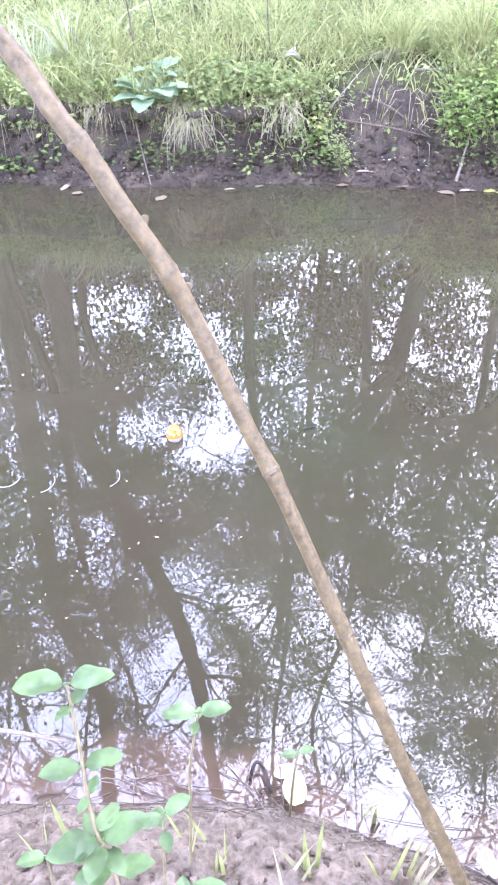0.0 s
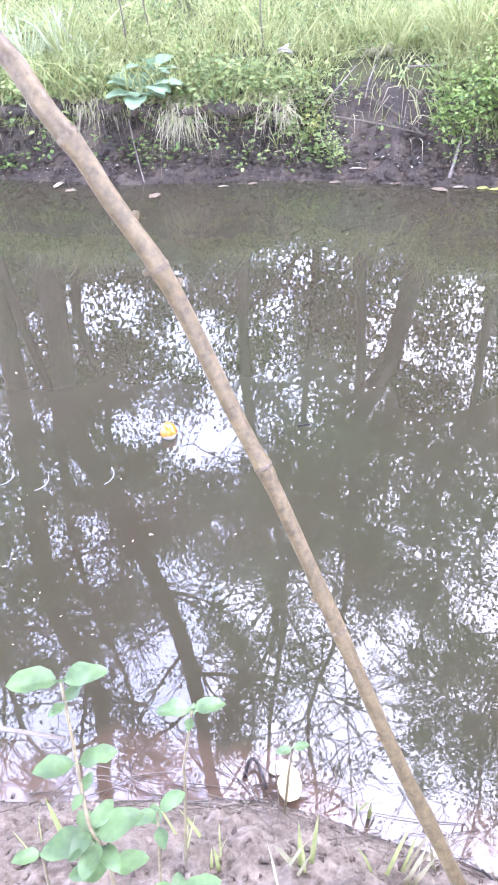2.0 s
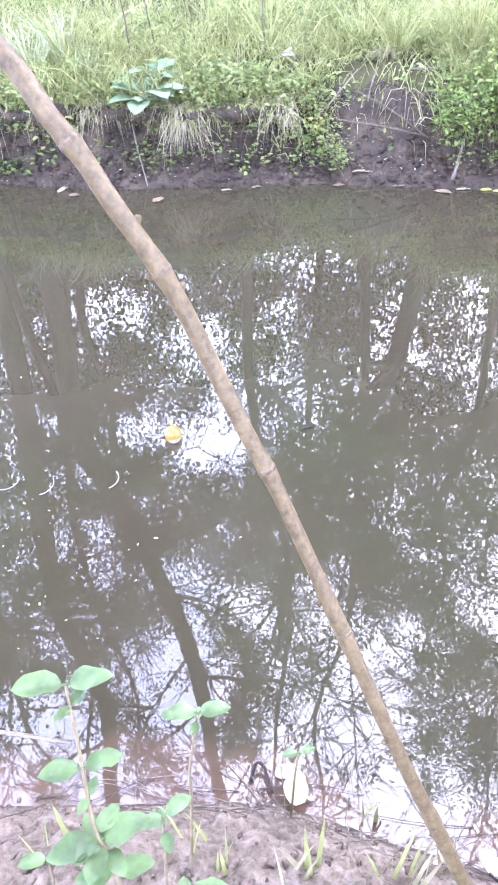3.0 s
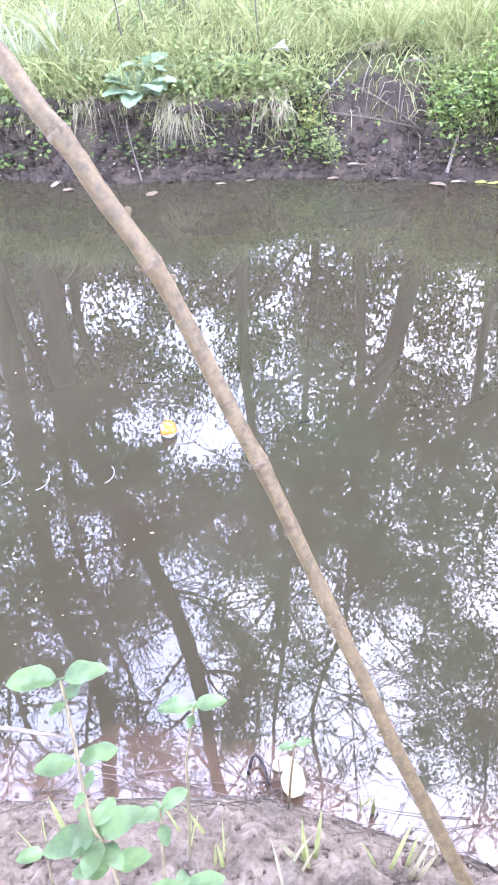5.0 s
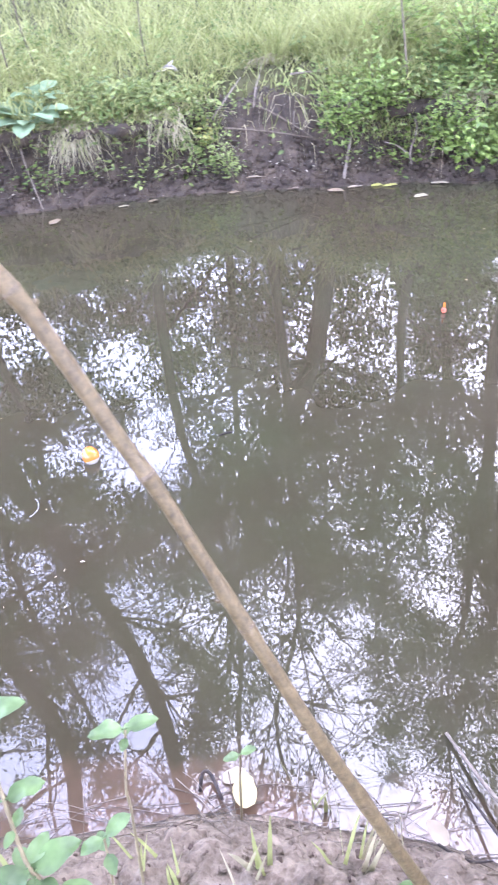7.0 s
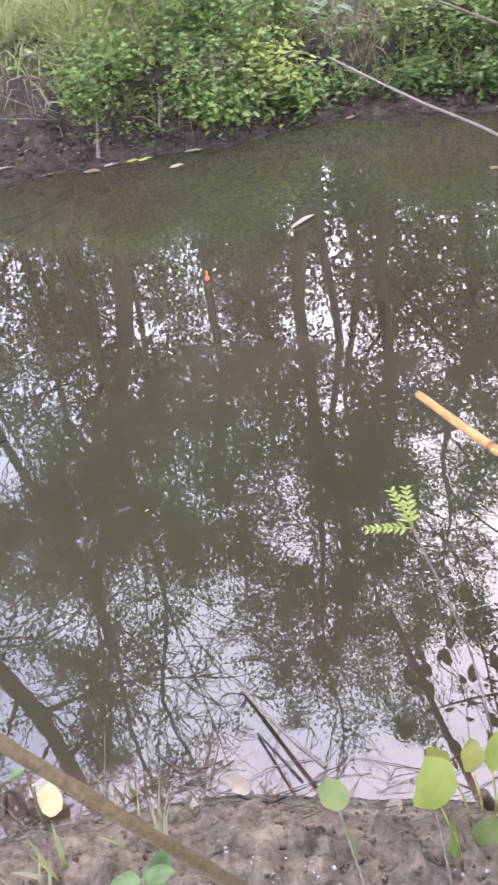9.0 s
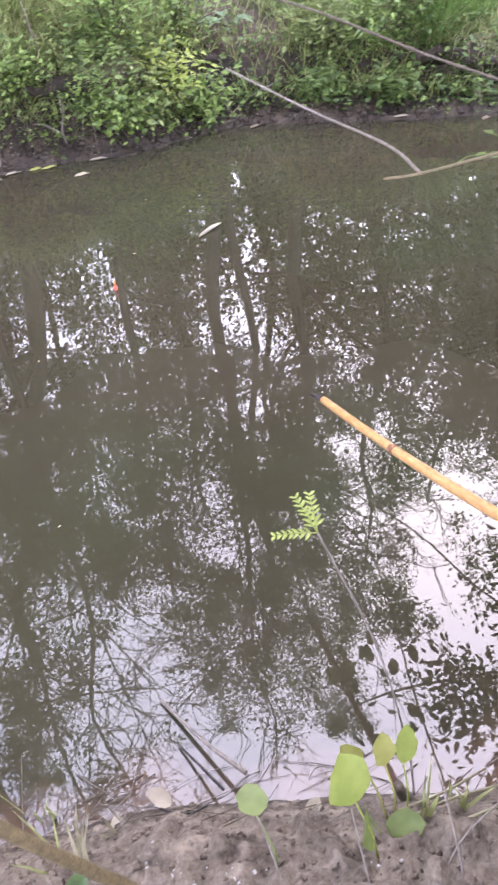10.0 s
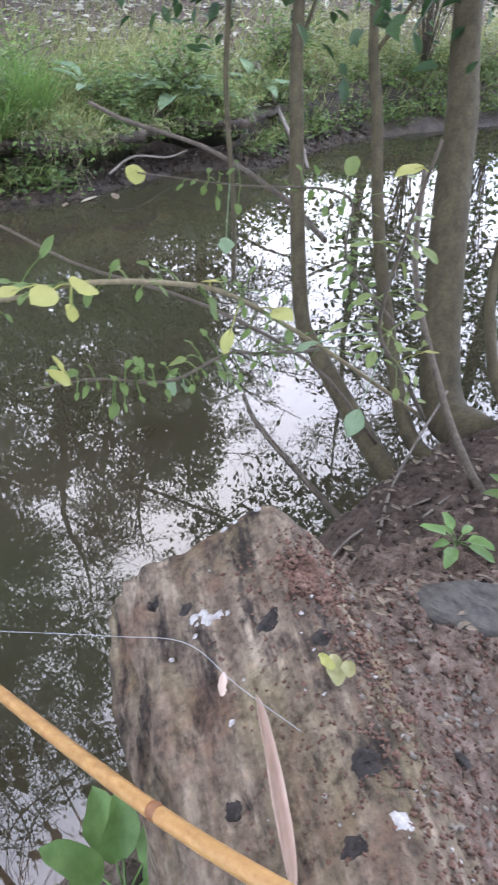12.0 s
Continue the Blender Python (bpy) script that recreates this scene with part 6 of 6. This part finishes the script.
sprig()
for k, (x, y, n, tall) in enumerate(((-0.05, 0.46, 9, 0.14), (0.08, 0.46, 8, 0.16), (0.235, 0.45, 14, 0.2), (0.22, 0.47, 8, 0.26), (-0.1, 0.49, 7, 0.13), (0.05, 0.44, 7, 0.14), (-0.32, 0.5, 8, 0.1), (0.2, 0.62, 10, 0.16), (0.3, 0.5, 8, 0.12), (0.74, 0.22, 12, 0.16), (0.8, 0.2, 10, 0.14))):
    tuft((x, y), max(4, n // 2), tall, GRASS_DRY if k % 3 == 2 else GRASS, "small tuft of thin pale grass on the trodden soil", 140 + k, 0.0085, 0.15, 0.06, None, True)


def root_mat():
    """Thin roots and twigs tangled along the near waterline."""
    r = random.Random(19)
    root = thing("root_tangle", (0.0, 0.64, 0.01), "tangle of thin pale roots and twigs at the waterline", "roots")
    for k in range(85):
        x = r.uniform(-0.4, 1.0)
        y = float(near_line(x)) + r.uniform(-0.06, 0.05)
        d = Vector((r.uniform(-1, 1), r.uniform(-0.35, 0.35), 0)).normalized() * r.uniform(0.03, 0.11)
        p = [Vector((x, y, 0)) - d, Vector((x, y, 0)) + Vector((r.uniform(-0.015, 0.015), r.uniform(-0.02, 0.02), r.uniform(0, 0.015))), Vector((x, y, 0)) + d]
        p = [Vector((q.x, q.y, max(0.003, near_z(q.x, q.y) + 0.004) + (q.z if i == 1 else 0))) for i, q in enumerate(p)]
        part("root", tube(Geo(), along(p, 6), [0.0011, 0.0005], 5), TWIG if k % 3 else PALE_TWIG, root)
    return root


root_mat()
fallen_leaf((0.075, 0.665), 0.06, 0.046, 75, CREAM, "large cream-yellow leaf standing in the shallow water", 0.5, 61, 0.03)
fallen_leaf((0.06, 0.71), 0.05, 0.03, 20, PALE, "pale leaf floating beside the bank", 0, 62, 0.004)
fallen_leaf((0.394, 0.53), 0.05, 0.032, 125, PALE, "pale pinkish leaf at the water's edge", 0.3, 63, 0.035)
fallen_leaf((0.31, 0.53), 0.03, 0.02, 60, PALE, "small white leaf at the water's edge", 0.2, 64)
fallen_leaf((0.62, 0.36), 0.04, 0.03, 30, PALE, "small white leaf at the water's edge", 0.4, 65)
stick("bent_twig", [(0.385, 0.505, 0.05), (0.405, 0.482, 0.055), (0.43, 0.464, 0.06), (0.46, 0.457, 0.07)], 0.0026, 0.002, KNOT, "curved blackish twig on the wet soil")
stick("bent_twig", [(-0.01, 0.69, 0.005), (0.0, 0.715, 0.025), (0.015, 0.71, 0.02), (0.03, 0.66, 0.02)], 0.0035, 0.003, KNOT, "curved blackish twig in the shallow water")
stick("dead_branch", [(0.486, 0.72, 0.006), (0.515, 0.585, 0.03), (0.545, 0.47, 0.07)], 0.0035, 0.005, PALE_TWIG, "grey dead branch reaching from the bank into the water")
stick("dead_branch", [(0.474, 0.615, 0.006), (0.485, 0.55, 0.03), (0.497, 0.47, 0.06)], 0.0024, 0.0034, KNOT, "black rotten stick at the water's edge")
stick("wet_post", [(0.78, 0.24, 0.02), (0.765, 0.27, 0.06), (0.75, 0.3, 0.1)], 0.012, 0.011, TWIG, "short brown stick standing at the water's edge")
for k, pts in enumerate(([(0.66, 0.25, 0.12), (0.78, 0.22, 0.16), (0.92, 0.18, 0.15)], [(0.68, 0.2, 0.17), (0.8, 0.17, 0.19), (0.95, 0.14, 0.17)], [(0.7, 0.27, 0.1), (0.8, 0.24, 0.13), (0.9, 0.24, 0.1)])):
    stick("dry_reed", pts, 0.003, 0.002, GRASS_DRY, "dry straw reed lying on the bank", "reed", 5)


def on_soil(rn):
    x = rn.uniform(-0.6, 1.05)
    y = float(near_line(x)) - rn.uniform(0.03, 0.7)
    return (x, y, near_z(x, y) + 0.001)


def white_spots(rn):
    c = ((0.335, 0.375), (0.36, 0.33), (0.42, 0.3), (0.45, 0.28), (0.62, 0.2))[rn.randint(0, 5)]
    x, y = c[0] + rn.normal(0, 0.012), c[1] + rn.normal(0, 0.012)
    return (x, y, near_z(x, y) + 0.001)


def on_shore(rn):
    x = rn.uniform(-0.5, 1.0)
    y = float(near_line(x)) + rn.normal(-0.012, 0.022)
    y -= 0.03 * (near_z(x, y) < 0.006)
    return (x, y, max(0.0, near_z(x, y)) + 0.001)


crumbs("shore_crumbs", 320, on_shore, SOIL, 0.0036, "crumbs of soil and rotten leaf along the near waterline", 40, "soil", 0.5)
crumbs("shore_chips", 90, on_shore, PALE_TWIG, 0.003, "pale chips of twig and straw along the near waterline", 41, "litter", 0.35)
crumbs("soil_crumbs", 2400, on_soil, SOIL, 0.0045, "crumbly clods of brown trodden soil", 34, "soil")
crumbs("dark_crumbs", 320, on_soil, LITTER, 0.004, "dark bits of rotten leaf in the soil", 35, "litter")
crumbs("white_splashes", 26, white_spots, CHALK, 0.0024, "white crumbs spattered on the soil", 36, "specks", 0.3)


def litter_leaves():
    """Dead leaves strewn over the shaded bank beside the log."""
    rn = np.random.RandomState(44)
    n = 1100
    x, y = rn.uniform(1.3, 2.5, n), rn.uniform(-0.9, 0.1, n)
    at = np.stack([x, y, height(x, y) + 0.008], 1)
    for i in range(420):
        at[i] = on_heap(rn)
    way = np.stack([rn.normal(0, 1, n), rn.normal(0, 1, n), rn.uniform(-0.1, 0.25, n)], 1)
    ln = rn.uniform(0.008, 0.028, n)
    ln[:420] *= 0.6
    g = leaves(Geo(), at, way, rn.normal(0, 0.25, (n, 3)) + np.array([0, 0, 1.0]), ln, ln * 0.5)
    return tagged(made("leaf_litter", g, DEAD, smooth=False), "scattered dead brown leaves on the shaded bank", "leaves", kind="stuff")


litter_leaves()
